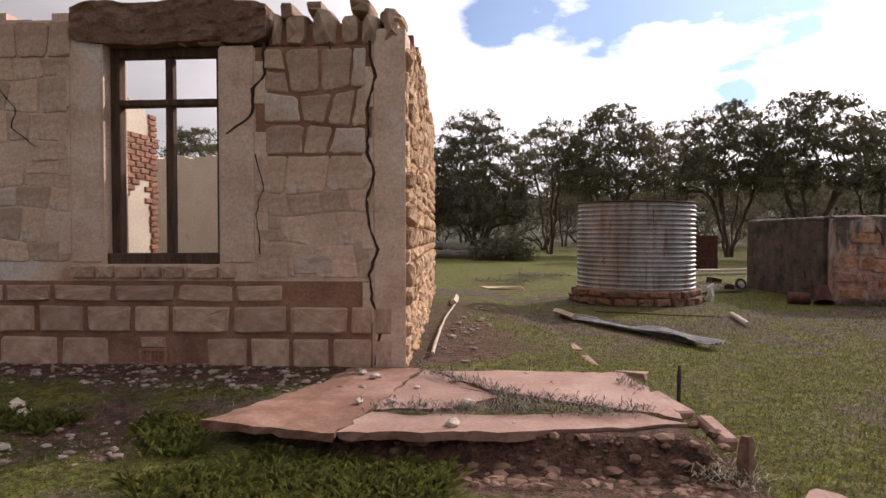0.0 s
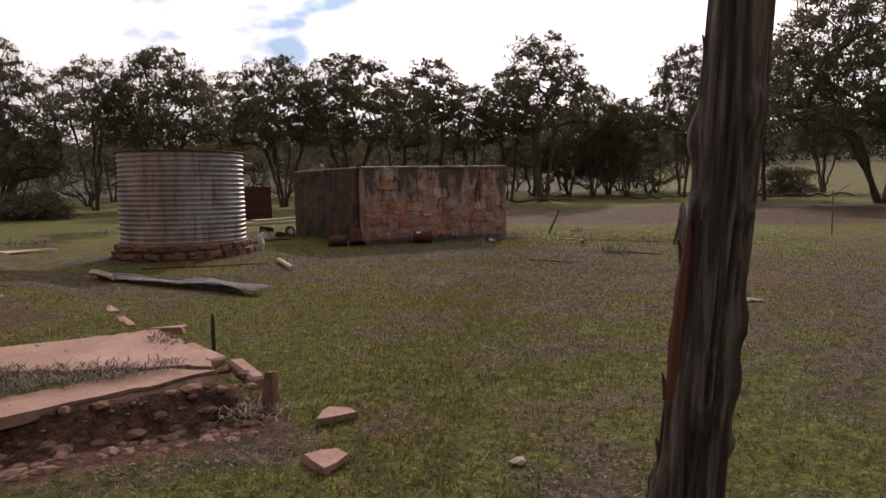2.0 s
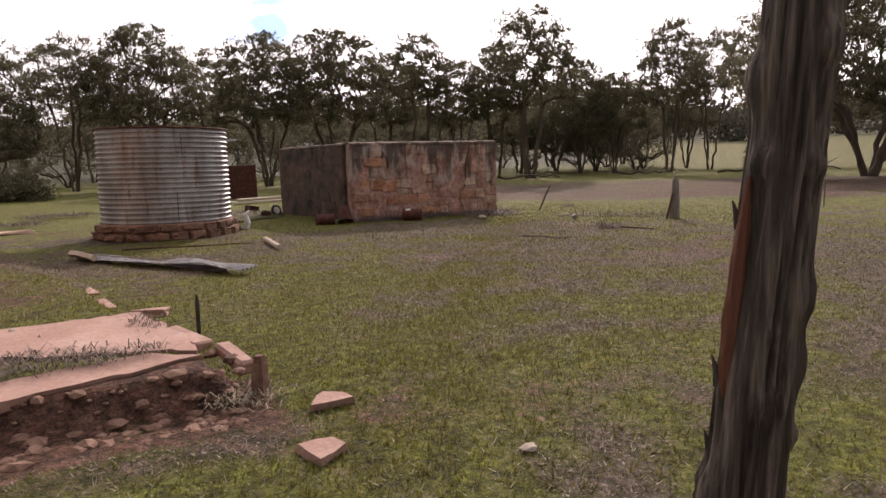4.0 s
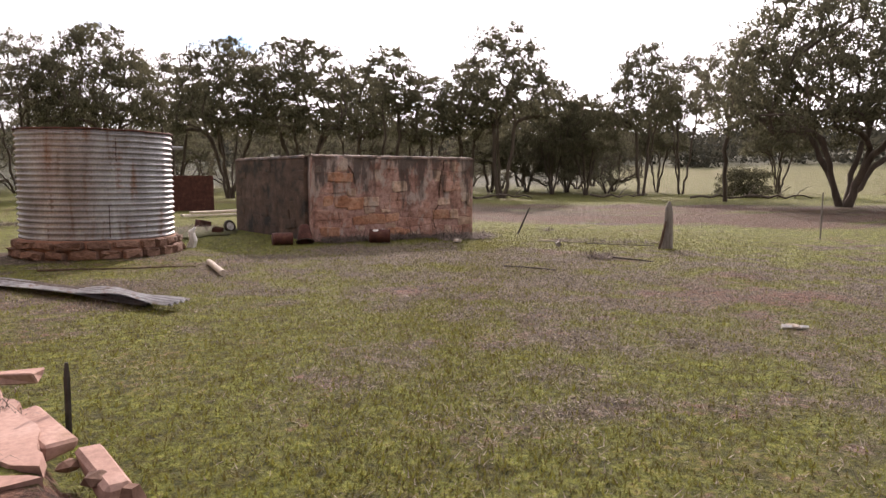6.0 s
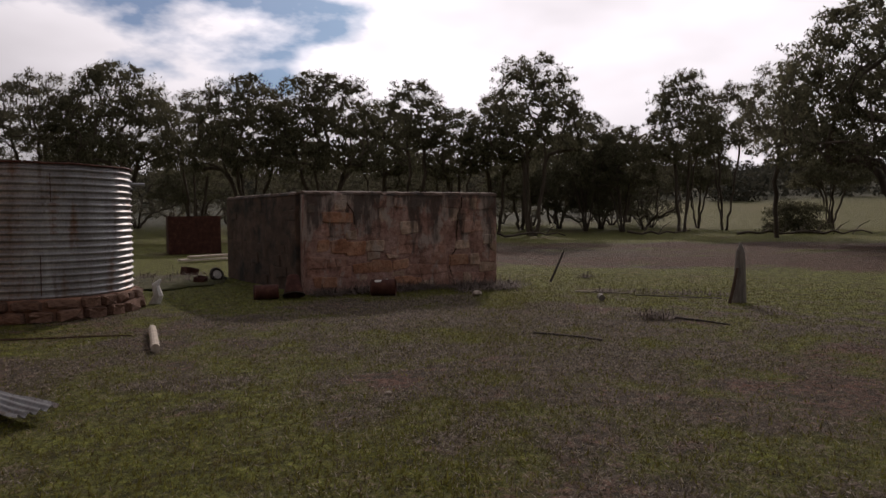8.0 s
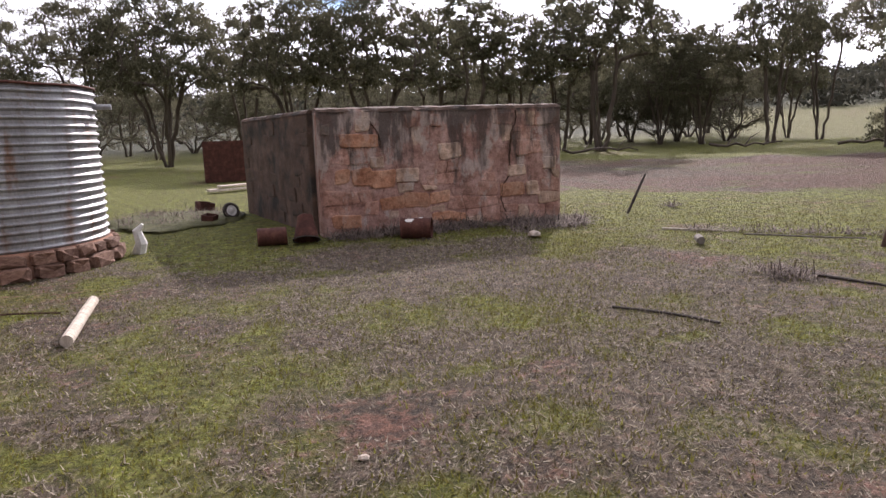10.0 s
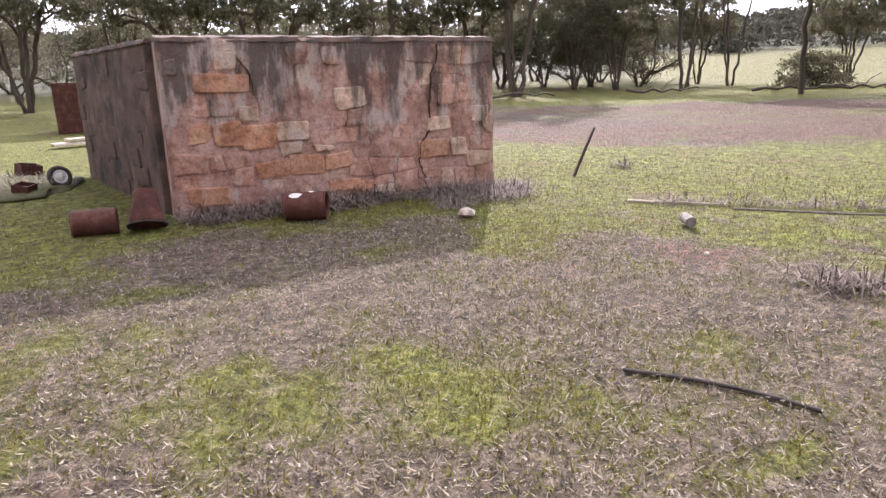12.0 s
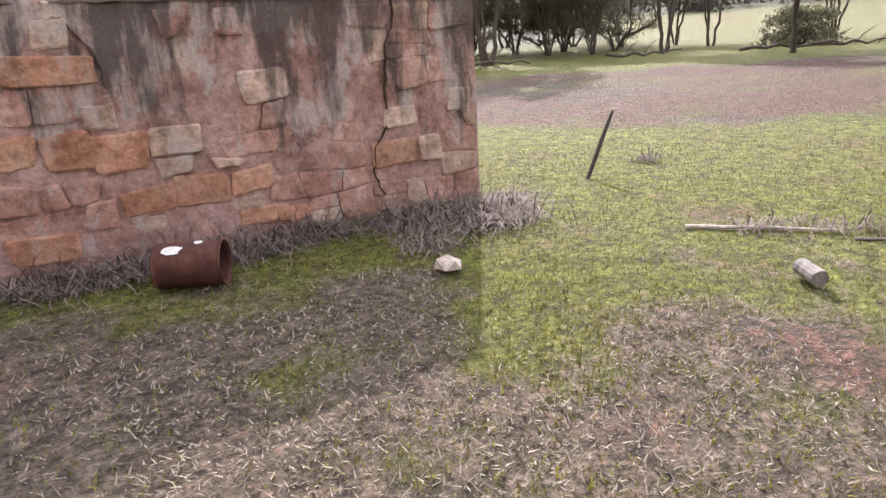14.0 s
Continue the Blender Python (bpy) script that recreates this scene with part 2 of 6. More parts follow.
def tank_material(name, tones, streaks=1.0, vary=0.0):
    """Old render and stone under black lichen streaks from the wall head and pale lime patches, one pattern over wall and stones."""
    m, nt, b = material(name, 0.92)
    geo = nt.nodes.new("ShaderNodeNewGeometry")
    sep = nt.nodes.new("ShaderNodeSeparateXYZ")
    nt.links.new(geo.outputs["Position"], sep.inputs[0])

    def spread(scale, stretch, detail=6):
        mp = nt.nodes.new("ShaderNodeMapping")
        mp.inputs["Scale"].default_value = stretch
        n = nt.nodes.new("ShaderNodeTexNoise")
        n.inputs["Scale"].default_value, n.inputs["Detail"].default_value, n.inputs["Roughness"].default_value = scale, detail, 0.62
        nt.links.new(geo.outputs["Position"], mp.inputs[0])
        nt.links.new(mp.outputs[0], n.inputs["Vector"])
        return n.outputs[0]
    mott, grain = spread(3.4, (1, 1, 1)), spread(34, (1, 1, 1), 4)
    col = node_ramp(nt, mott, tones)
    if vary:
        oi = nt.nodes.new("ShaderNodeObjectInfo")
        col = node_mix(nt, 1.0, col, node_ramp(nt, oi.outputs["Random"], [(0.0, (1 - vary, 1 - vary, 1 - vary)), (0.45, (1, 0.96, 0.92)), (1.0, (1 + vary, 1 + vary * 0.95, 1 + vary * 0.9))]), "MULTIPLY")
    col = node_mix(nt, 1.0, col, node_ramp(nt, spread(11, (1, 1, 1), 3), [(0.32, (0.66, 0.62, 0.6)), (0.5, (1, 1, 1)), (0.68, (1.22, 1.22, 1.24))]), "MULTIPLY")
    up = node_math(nt, "MULTIPLY", node_math(nt, "SUBTRACT", sep.outputs["Z"], 1.05), 0.16)
    pale = node_math(nt, "ADD", spread(2.3, (1.4, 1.4, 0.85)), node_math(nt, "MULTIPLY", up, 0.55))
    pale = node_ramp(nt, pale, [(0.515, (0, 0, 0)), (0.57, (streaks * 0.72,) * 3)])
    col = node_mix(nt, pale, col, (0.44, 0.38, 0.34))
    dark = node_math(nt, "ADD", spread(1.5, (3.0, 3.0, 0.6)), up)
    dark = node_ramp(nt, dark, [(0.52, (0, 0, 0)), (0.63, (streaks * 0.85,) * 3)])
    col = node_mix(nt, dark, col, (0.075, 0.06, 0.053))
    col = node_mix(nt, 1.0, col, node_ramp(nt, grain, [(0.28, (0.8, 0.8, 0.8)), (0.72, (1.15, 1.15, 1.15))]), "MULTIPLY")
    nt.links.new(col, b.inputs["Base Color"])
    node_bump(nt, b, node_math(nt, "ADD", node_math(nt, "MULTIPLY", mott, 0.7), node_math(nt, "MULTIPLY", grain, 0.5)), 0.9, 0.03)
    return m


M_TANKWALL = tank_material("stained render over stone", [(0.3, (0.23, 0.12, 0.095)), (0.5, (0.37, 0.225, 0.185)), (0.7, (0.48, 0.325, 0.28))])
M_TANKSTONE = tank_material("stained wall stone", [(0.3, (0.26, 0.135, 0.1)), (0.5, (0.4, 0.235, 0.185)), (0.7, (0.51, 0.345, 0.29))], 0.95, 0.16)
M_TANKBUFF = tank_material("buff wall stone", [(0.3, (0.34, 0.235, 0.17)), (0.5, (0.47, 0.34, 0.26)), (0.7, (0.58, 0.45, 0.36))], 0.9, 0.15)
M_TANKORANGE = tank_material("orange wall sandstone", [(0.3, (0.31, 0.145, 0.085)), (0.5, (0.44, 0.235, 0.15)), (0.7, (0.52, 0.335, 0.235))], 0.5, 0.18)
M_ORANGE = surface("orange sandstone", [(0.3, (0.28, 0.125, 0.075)), (0.55, (0.38, 0.195, 0.125)), (0.75, (0.46, 0.3, 0.22))], 5, bump=0.7, vary=0.2)
M_PALESTONE = surface("pale fieldstone", [(0.3, (0.33, 0.27, 0.22)), (0.7, (0.58, 0.52, 0.46))], 7, bump=0.7, vary=0.25)
M_CHIPS = surface("dusty stone chips", [(0.3, (0.17, 0.12, 0.095)), (0.55, (0.3, 0.24, 0.2)), (0.75, (0.5, 0.44, 0.39))], 9, bump=0.7)
M_REDSTONE = surface("red fieldstone", [(0.3, (0.1, 0.054, 0.04)), (0.7, (0.26, 0.165, 0.125))], 6, bump=0.8, vary=0.3)
M_ZINC = surface("weathered galvanised iron", [(0.3, (0.224, 0.215, 0.215)), (0.55, (0.361, 0.361, 0.37)), (0.75, (0.499, 0.507, 0.525))], 2.0, rough=0.5, metal=0.55, bump=0.1, stretch=(1.4, 1.4, 0.5), stain=(0.215, 0.133, 0.0946), stain_scale=1.6, stain_lo=0.55, stain_stretch=(2.6, 2.6, 0.4), stain2=(0.206, 0.172, 0.155))
M_RUST = surface("rusted iron", [(0.3, (0.05, 0.022, 0.018)), (0.55, (0.095, 0.038, 0.028)), (0.75, (0.17, 0.08, 0.055))], 6, rough=0.8, metal=0.2, bump=0.5)
M_DARKIRON = surface("dark old iron", [(0.3, (0.03, 0.025, 0.022)), (0.7, (0.085, 0.07, 0.06))], 6, rough=0.75, metal=0.3)
M_WHITE = surface("flaking white paint", [(0.3, (0.6, 0.57, 0.53)), (0.7, (0.8, 0.78, 0.75))], 9)
# near-black brown that paints the shade inside wall cracks
M_CRACK_SHADE = surface("painted crack shade", [(0.3, (0.03, 0.018, 0.012)), (0.7, (0.075, 0.045, 0.03))], 9)
M_FACED = surface("rendered fieldstone", [(0.28, (0.40, 0.275, 0.21)), (0.5, (0.56, 0.42, 0.335)), (0.72, (0.68, 0.555, 0.47))], 3.2, bump=0.8, dist=0.02, vary=0.22, stain=(0.62, 0.58, 0.54), stain_scale=2.6, stain_lo=0.56, stain2=(0.42, 0.26, 0.19))
M_BUFF = surface("buff stone", [(0.3, (0.38, 0.265, 0.205)), (0.7, (0.58, 0.44, 0.355))], 3, bump=0.9, dist=0.03, vary=0.16)


# ---- mesh helpers ----
def mesh_ob(name, bm, mat, parent=None, label="", smooth=False):
    me = bpy.data.meshes.new(name)
    bm.to_mesh(me)
    bm.free()
    if mat:
        me.materials.append(mat)
    if smooth:
        me.polygons.foreach_set("use_smooth", [True] * len(me.polygons))
    ob = new(name, me)
    if parent is not None:
        ob.parent = parent
    if label:
        ob["label"] = label
    return ob


part = mesh_ob


def thing(name, m, label, category, group="", kind=""):
    ob = new(name)
    ob.matrix_world = m
    ob.empty_display_size = 0.2
    return tagged(ob, label, category, group, kind)


def raw_mesh(name, verts, faces, mat, smooth=False):
    """verts (n,3) and faces (k,3) or (k,4) as arrays, for large joined pieces."""
    verts, faces = np.asarray(verts, dtype=np.float32), np.asarray(faces, dtype=np.int32)
    me = bpy.data.meshes.new(name)
    k = faces.shape[1]
    me.vertices.add(len(verts))
    me.vertices.foreach_set("co", verts.ravel())
    me.loops.add(faces.size)
    me.loops.foreach_set("vertex_index", faces.ravel())
    me.polygons.add(len(faces))
    me.polygons.foreach_set("loop_start", np.arange(0, faces.size, k, dtype=np.int32))
    me.update(calc_edges=True)
    if smooth:
        me.polygons.foreach_set("use_smooth", [True] * len(faces))
    me.materials.append(mat)
    return me


def add_box(bm, lo, hi, bevel=0.0, jitter=0.0, m=None):
    """A box from corner lo to corner hi, edges broken by bevel, corners moved by jitter."""
    r = bmesh.ops.create_cube(bm, size=1)
    vs = r["verts"]
    for v in vs:
        v.co = Vector([l + (c + 0.5) * (h - l) for l, h, c in zip(lo, hi, v.co)])
        if jitter:
            v.co += Vector([random.uniform(-jitter, jitter) for _ in range(3)])
    if bevel:
        es = list({e for v in vs for e in v.link_edges})
        g = bmesh.ops.bevel(bm, geom=es, offset=bevel, segments=1, affect="EDGES")
        vs = list({v for f in g["faces"] for v in f.verts} | {v for v in vs if v.is_valid})
    if m is not None:
        bmesh.ops.transform(bm, matrix=m, verts=vs)
    return vs


def add_tube(bm, pts, radii, sides=8, cap=True, wobble=0.0):
    """A tube through points, with a radius at each."""
    rings, last = [], None
    for i, p in enumerate(pts):
        p = Vector(p)
        d = (Vector(pts[min(i + 1, len(pts) - 1)]) - Vector(pts[max(i - 1, 0)])).normalized()
        ref = Vector((0, 0, 1)) if abs(d.z) < 0.95 else Vector((1, 0, 0))
        a = d.cross(ref).normalized() if last is None else (last - d * last.dot(d)).normalized()
        last = a
        b = d.cross(a)
        r = radii[i]
        rings.append([bm.verts.new(p + (a * math.cos(t) + b * math.sin(t)) * r * (1 + random.uniform(-wobble, wobble)))
                      for t in (2 * math.pi * k / sides for k in range(sides))])
    for q, w in zip(rings, rings[1:]):
        for k in range(sides):
            bm.faces.new((q[k], q[(k + 1) % sides], w[(k + 1) % sides], w[k]))
    if cap:
        bm.faces.new(list(reversed(rings[0])))
        bm.faces.new(rings[-1])


def lathe(bm, profile, sides=48):
    """A turned body from (radius, z) pairs."""
    rings = [[bm.verts.new((r * math.cos(2 * math.pi * k / sides), r * math.sin(2 * math.pi * k / sides), z)) for k in range(sides)] for r, z in profile]
    for q, w in zip(rings, rings[1:]):
        for k in range(sides):
            bm.faces.new((q[k], q[(k + 1) % sides], w[(k + 1) % sides], w[k]))
    return rings


def add_rock(bm, c, size, squash=0.6):
    r = bmesh.ops.create_icosphere(bm, subdivisions=1, radius=1)
    turn = Euler((random.uniform(0, 6), random.uniform(0, 6), random.uniform(0, 6))).to_matrix()
    sc = Vector((random.uniform(0.7, 1.2), random.uniform(0.7, 1.2), random.uniform(0.6, 1.0)))
    for v in r["verts"]:
        p = turn @ v.co * random.uniform(0.78, 1.12)
        v.co = Vector(c) + Vector((p.x * sc.x, p.y * sc.y, p.z * sc.z * squash)) * size


def stone_meshes(name, mat, count=10, corner=0.2, bulge=0.35):
    """Unit stones (1 x 1 in x and z, 1 proud in -y) with broken corners and a sloping rim."""
    out = []
    for i in range(count):
        bm = bmesh.new()
        ring = []
        for sx, sz in ((-1, -1), (1, -1), (1, 1), (-1, 1)):
            k0, k1 = random.uniform(0.25, 1) * corner, random.uniform(0.25, 1) * corner
            a, b = (sx * (0.5 - k0), sz * random.uniform(0.46, 0.5)), (sx * random.uniform(0.46, 0.5), sz * (0.5 - k1))
            ring += [a, b] if sx * sz > 0 else [b, a]
        ring = sorted(ring, key=lambda p: math.atan2(p[1], p[0]))
        lo = [bm.verts.new((x, 0.3, z)) for x, z in ring]
        mid = [bm.verts.new((x * 0.985, -0.45 + random.uniform(-0.2, 0.2), z * 0.98)) for x, z in ring]
        top = [bm.verts.new((x * (0.86 + random.uniform(-0.05, 0.05)), -1 + random.uniform(-bulge, bulge) * 0.6, z * 0.84)) for x, z in ring]
        mc = bm.verts.new((random.uniform(-0.15, 0.15), -1 - random.uniform(-0.1, bulge), random.uniform(-0.15, 0.15)))
        for q, w in ((lo, mid), (mid, top)):
            for k in range(8):
                bm.faces.new((q[k], q[(k + 1) % 8], w[(k + 1) % 8], w[k]))
        for k in range(8):
            bm.faces.new((top[k], top[(k + 1) % 8], mc))
        me = bpy.data.meshes.new(name)
        bm.to_mesh(me)
        bm.free()
        me.materials.append(mat)
        out.append(me)
    return out


def lay(parent, mesh, u, z, w, h, proud, y=0.0, name="stone", tilt=0.0):
    """A stone of the given width and height on a wall whose face is the plane y of its parent's own frame."""
    ob = new(name, mesh)
    ob.parent = parent
    ob.matrix_basis = Matrix.LocRotScale((u, y, z), Euler((0, tilt, 0)), (w, proud, h))
    return ob


def fitted_stone(parent, quad, mat, proud, gap=0.012, name="stone", rim=0.05):
    """One stone filling a four-cornered cell (u, z) of a wall's face, corners knocked off and faces uneven."""
    c = Vector((sum(p[0] for p in quad) / 4, sum(p[1] for p in quad) / 4))
    ring = []
    for k in range(4):
        p, q, r = Vector(quad[k]), Vector(quad[k - 1]), Vector(quad[(k + 1) % 4])
        i, o = (q - p), (r - p)
        ci, co = random.uniform(0.05, 0.2), random.uniform(0.05, 0.2)
        ring += [p + i * ci, p + (i * ci + o * co) * random.uniform(0.22, 0.42), p + o * co]
        ring.append(p + o * 0.5 + Vector((random.uniform(-1, 1), random.uniform(-1, 1))) * 0.006)
    def inset(v, g):
        d = c - v
        return v + d * min(0.45, g / max(d.length, 0.01)) + Vector((random.uniform(-1, 1), random.uniform(-1, 1))) * 0.003
    bm = bmesh.new()
    n = len(ring)
    base, edge, face = [], [], []
    for v in ring:
        a, b, f = inset(v, gap * 0.6), inset(v, gap), inset(v, gap + rim * random.uniform(0.5, 1.2))
        base.append(bm.verts.new((a.x - c.x, 0.02, a.y - c.y)))
        edge.append(bm.verts.new((b.x - c.x, -proud * random.uniform(0.5, 0.85), b.y - c.y)))
        face.append(bm.verts.new((f.x - c.x, -proud * random.uniform(0.92, 1.08), f.y - c.y)))
    mid = bm.verts.new((random.uniform(-0.02, 0.02), -proud * random.uniform(0.95, 1.15), random.uniform(-0.02, 0.02)))
    for q, w in ((base, edge), (edge, face)):
        for k in range(n):
            bm.faces.new((q[k], q[(k + 1) % n], w[(k + 1) % n], w[k]))
    for k in range(n):
        bm.faces.new((face[k], face[(k + 1) % n], mid))
    bmesh.ops.recalc_face_normals(bm, faces=bm.faces[:])
    o = part(name, bm, mat, parent)
    o.location = (c.x, 0, c.y)
    return o


def coursed_cells(u0, u1, z0, z1, w, h, slip=0.05):
    """Cells of uneven courses: course lines waver, upright joints lean."""
    lines, z = [z0], z0
    while z < z1 - h[0] * 0.6:
        z = min(z + random.uniform(*h), z1)
        lines.append(z)
    if z1 - lines[-1] > 0.02:
        lines[-1] = z1
    wave = [random.uniform(0, 6) for _ in lines]
    def at(k, u):
        return lines[k] + (slip * 0.7 * math.sin(u * 5 + wave[k]) if 0 < k < len(lines) - 1 else 0)
    out = []
    for k in range(len(lines) - 1):
        u, lean0 = u0, 0.0
        while u < u1 - 0.02:
            e = u + random.uniform(*w)
            if u1 - e < w[0] * 0.6:
                e = u1
            lean1 = random.uniform(-slip, slip) if e < u1 else 0.0
            cell = [(u - lean0, at(k, u)), (e - lean1, at(k, e)), (e + lean1, at(k + 1, e)), (u + lean0, at(k + 1, u))]
            if random.random() < 0.14 and lines[k + 1] - lines[k] > 0.24:
                m0, m1 = [tuple((a + b) / 2 for a, b in zip(cell[i], cell[j])) for i, j in ((0, 3), (1, 2))]
                out += [[cell[0], cell[1], m1, m0], [m0, m1, cell[2], cell[3]]]
            else:
                out.append(cell)
            u, lean0 = e, lean1
    return out


def value_noise(x, y, scale, seed):
    rs = np.random.RandomState(seed)
    g = rs.rand(257, 257)
    u, v = np.asarray(x) / scale + 1000.3, np.asarray(y) / scale + 1000.7
    i, j = np.floor(u).astype(int), np.floor(v).astype(int)
    f, h = u - i, v - j
    f, h = f * f * (3 - 2 * f), h * h * (3 - 2 * h)
    i, j = i % 256, j % 256
    return (g[i, j] * (1 - f) + g[i + 1, j] * f) * (1 - h) + (g[i, j + 1] * (1 - f) + g[i + 1, j + 1] * f) * h


def fractal(x, y, scale, seed, n=4):
    s, a, t = 0, 1.0, 0
    for k in range(n):
        s, t, a = s + a * value_noise(x, y, scale / 2**k, seed + k), t + a, a * 0.55
    return s / t


def smooth(a, b, x):
    t = np.clip((np.asarray(x, dtype=float) - a) / (b - a), 0, 1)
    return t * t * (3 - 2 * t)


# ---- ground ----
def platform(x, y):
    """0 to 1: the raised earth on which the house stands."""
    x, y = np.asarray(x, dtype=float), np.asarray(y, dtype=float)
    edge = np.interp(y, [3.8, 4.4, 5.6, 6.9, 8.5, 10.3, 12.0, 18.0], [0.02, 0.0, -0.2, -0.42, -0.6, -0.82, -1.12, -2.4])
    wide = np.interp(y, [4.5, 7.0, 12.0], [0.14, 0.3, 0.9])
    right = 1 - smooth(edge - wide, edge + 0.02, x)
    soft = smooth(-2.3, -3.6, x)
    front = smooth(4.33 - 0.1 - 0.5 * soft, 4.33 + 0.12 + 1.1 * soft, y)
    return right * front * np.interp(y, [8, 13, 20], [1, 0.75, 0.1])


def height(x, y):
    x, y = np.asarray(x, dtype=float), np.asarray(y, dtype=float)
    r = np.hypot(x, y)
    z = platform(x, y) * 0.19
    near = 1 - smooth(25, 60, r)
    z = z + near * (fractal(x, y, 1.3, 5, 3) - 0.5) * 0.05 * (1 - 0.6 * platform(x, y)) - 0.01
    z = z + smooth(48, 330, r) * (13 + 7 * fractal(x, y, 160, 9, 3)) + smooth(30, 60, r) * (fractal(x, y, 16, 11, 3) - 0.5) * 0.5
    return z


def patch(x, y, cx, cy, rx, ry=None):
    return np.exp(-(((x - cx) / rx) ** 2 + ((y - cy) / (ry or rx)) ** 2))


def cover(x, y):
    """How bare, dry or wooded the ground is, tree shade painted into the last."""
    n1, n2, n3 = fractal(x, y, 2.6, 21), fractal(x, y, 1.1, 31), fractal(x, y, 7.0, 41)
    n4 = fractal(x, y, 0.4, 61, 2)
    bare = 0.1 + 0.85 * (fractal(x, y, 1.6, 71) - 0.5) + 0.6 * (n4 - 0.5)
    for cx, cy, rx, ry in ((7.2, 6.2, 1.6, 0.7), (9.0, 7.6, 1.4, 0.6), (5.1, 9.3, 0.35, 0.25), (7.45, 9.75, 0.5, 0.35), (3.7, 8.9, 0.4, 0.3), (8.3, 11.3, 0.4, 0.35), (6.3, 7.3, 0.8, 0.5), (3.2, 6.4, 0.8, 0.6)):
        bare = bare + 0.42 * patch(x, y, cx, cy, rx, ry)
    p = platform(x, y)
    bare = bare + 0.75 * patch(x, y, -1.9, 7.6, 0.85, 1.4) + 0.5 * patch(x, y, -2.6, 10.5, 0.7, 3.5) + 0.9 * smooth(0.1, 0.3, p) * (1 - smooth(0.75, 0.97, p)) * smooth(-3.0, -2.2, x) * (y < 6)
    bare = bare + 0.75 * smooth(5.2, 6.0, y) * (1 - smooth(6.4, 6.8, y)) * (x < -2.4) + 0.4 * patch(x, y, -4.4, 4.5, 1.2, 0.4)
    bare = bare + 0.8 * smooth(3.72, 4.0, y) * (1 - smooth(4.6, 4.8, y)) * smooth(-2.7, -2.3, x) * (1 - smooth(0.05, 0.25, x))
    ahead = 0.62 * x + 0.78 * y
    band = smooth(20.5, 24, ahead + 3 * (n3 - 0.5)) * (1 - smooth(36, 41, ahead + 4 * (n3 - 0.5))) * smooth(6, 14, x)
    bare = bare + band * (0.3 + 0.8 * (n3 - 0.3))
    dry = 0.48 + 1.0 * (n1 - 0.5) + 1.1 * (n2 - 0.5) + 1.4 * (n4 - 0.5)
    dry = dry - 0.28 * patch(x, y, 1.0, 3.4, 2.4, 2.4) - 0.35 * patch(x, y, 0.6, 9.0, 2.0, 3.2) + 0.35 * patch(x, y, 8.2, 6.4, 2.6, 1.5) + 0.25 * patch(x, y, 4.6, 7.4, 2.0, 1.2) + 0.08 * patch(x, y, 6.5, 9.2, 2.4, 1.7) + 0.75 * patch(x, y, 6.2, 14.0, 1.5, 0.9) + 0.08 * patch(x, y, 3.5, 10.0, 4, 1.6) + 0.3 * band + 0.6 * patch(x, y, 5.7, 12.8, 2.0, 1.5) - 0.4 * patch(x, y, 8.2, 13.4, 0.8, 0.9)
    dry = dry - 0.85 * smooth(12.0, 14.5, ahead - 0.25 * x) * (1 - band) * (np.hypot(x, y) < 60) - 0.35 * patch(x, y, 0.7, 4.6, 1.1, 1.3) - 0.3 * patch(x, y, -3.2, 3.4, 2.5, 0.8) - 0.3 * patch(x, y, 10.5, 9.5, 3, 2.2)
    r = np.hypot(x, y)
    wood = smooth(62, 85, r + 30 * (fractal(x, y, 70, 51) - 0.5))
    field = smooth(42, 46, np.degrees(np.arctan2(x, y))) * smooth(55, 65, r)
    dry = np.where(r > 60, 0.2 + 0.16 * field, dry)
    # the band term darkens bare earth to stand for shade from the trees
    return bare, dry, 0.3 * band * (0.4 + n1) + wood * (1 - 0.95 * field * (1 - smooth(125, 150, r + 30 * (fractal(x, y, 60, 57) - 0.5))))


def axis(lo, hi, step, far):
    a = [lo + step * i for i in range(int((hi - lo) / step) + 1)]
    d, left, right = step, [], []
    x = a[-1]
    while x < far:
        d *= 1.16
        x += d
        right.append(x)
    d, x = step, a[0]
    while x > -far:
        d *= 1.16
        x -= d
        left.append(x)
    return np.array(left[::-1] + a + right)


def build_ground():
    gx, gy = axis(-7.0, 13.0, 0.085, 1100), axis(-1.0, 18.0, 0.085, 1100)
    X, Y = np.meshgrid(gx, gy)
    x, y = X.ravel(), Y.ravel()
    n, k = len(gx), len(gy)
    i = (np.arange(k - 1)[:, None] * n + np.arange(n - 1)[None, :]).ravel()
    me = raw_mesh("ground", np.stack([x, y, height(x, y)], 1), np.stack([i, i + 1, i + n + 1, i + n], 1), M_GROUND, True)
    for name, vals in zip(("bare", "dry", "wood"), cover(x, y)):
        me.attributes.new(name, "FLOAT", "POINT").data.foreach_set("value", vals.astype(np.float32))
    return tagged(new("ground", me), "patchy green and dry turf over red earth", "ground", kind="structure")


ground = build_ground()


def gz(x, y):
    return float(height(x, y))


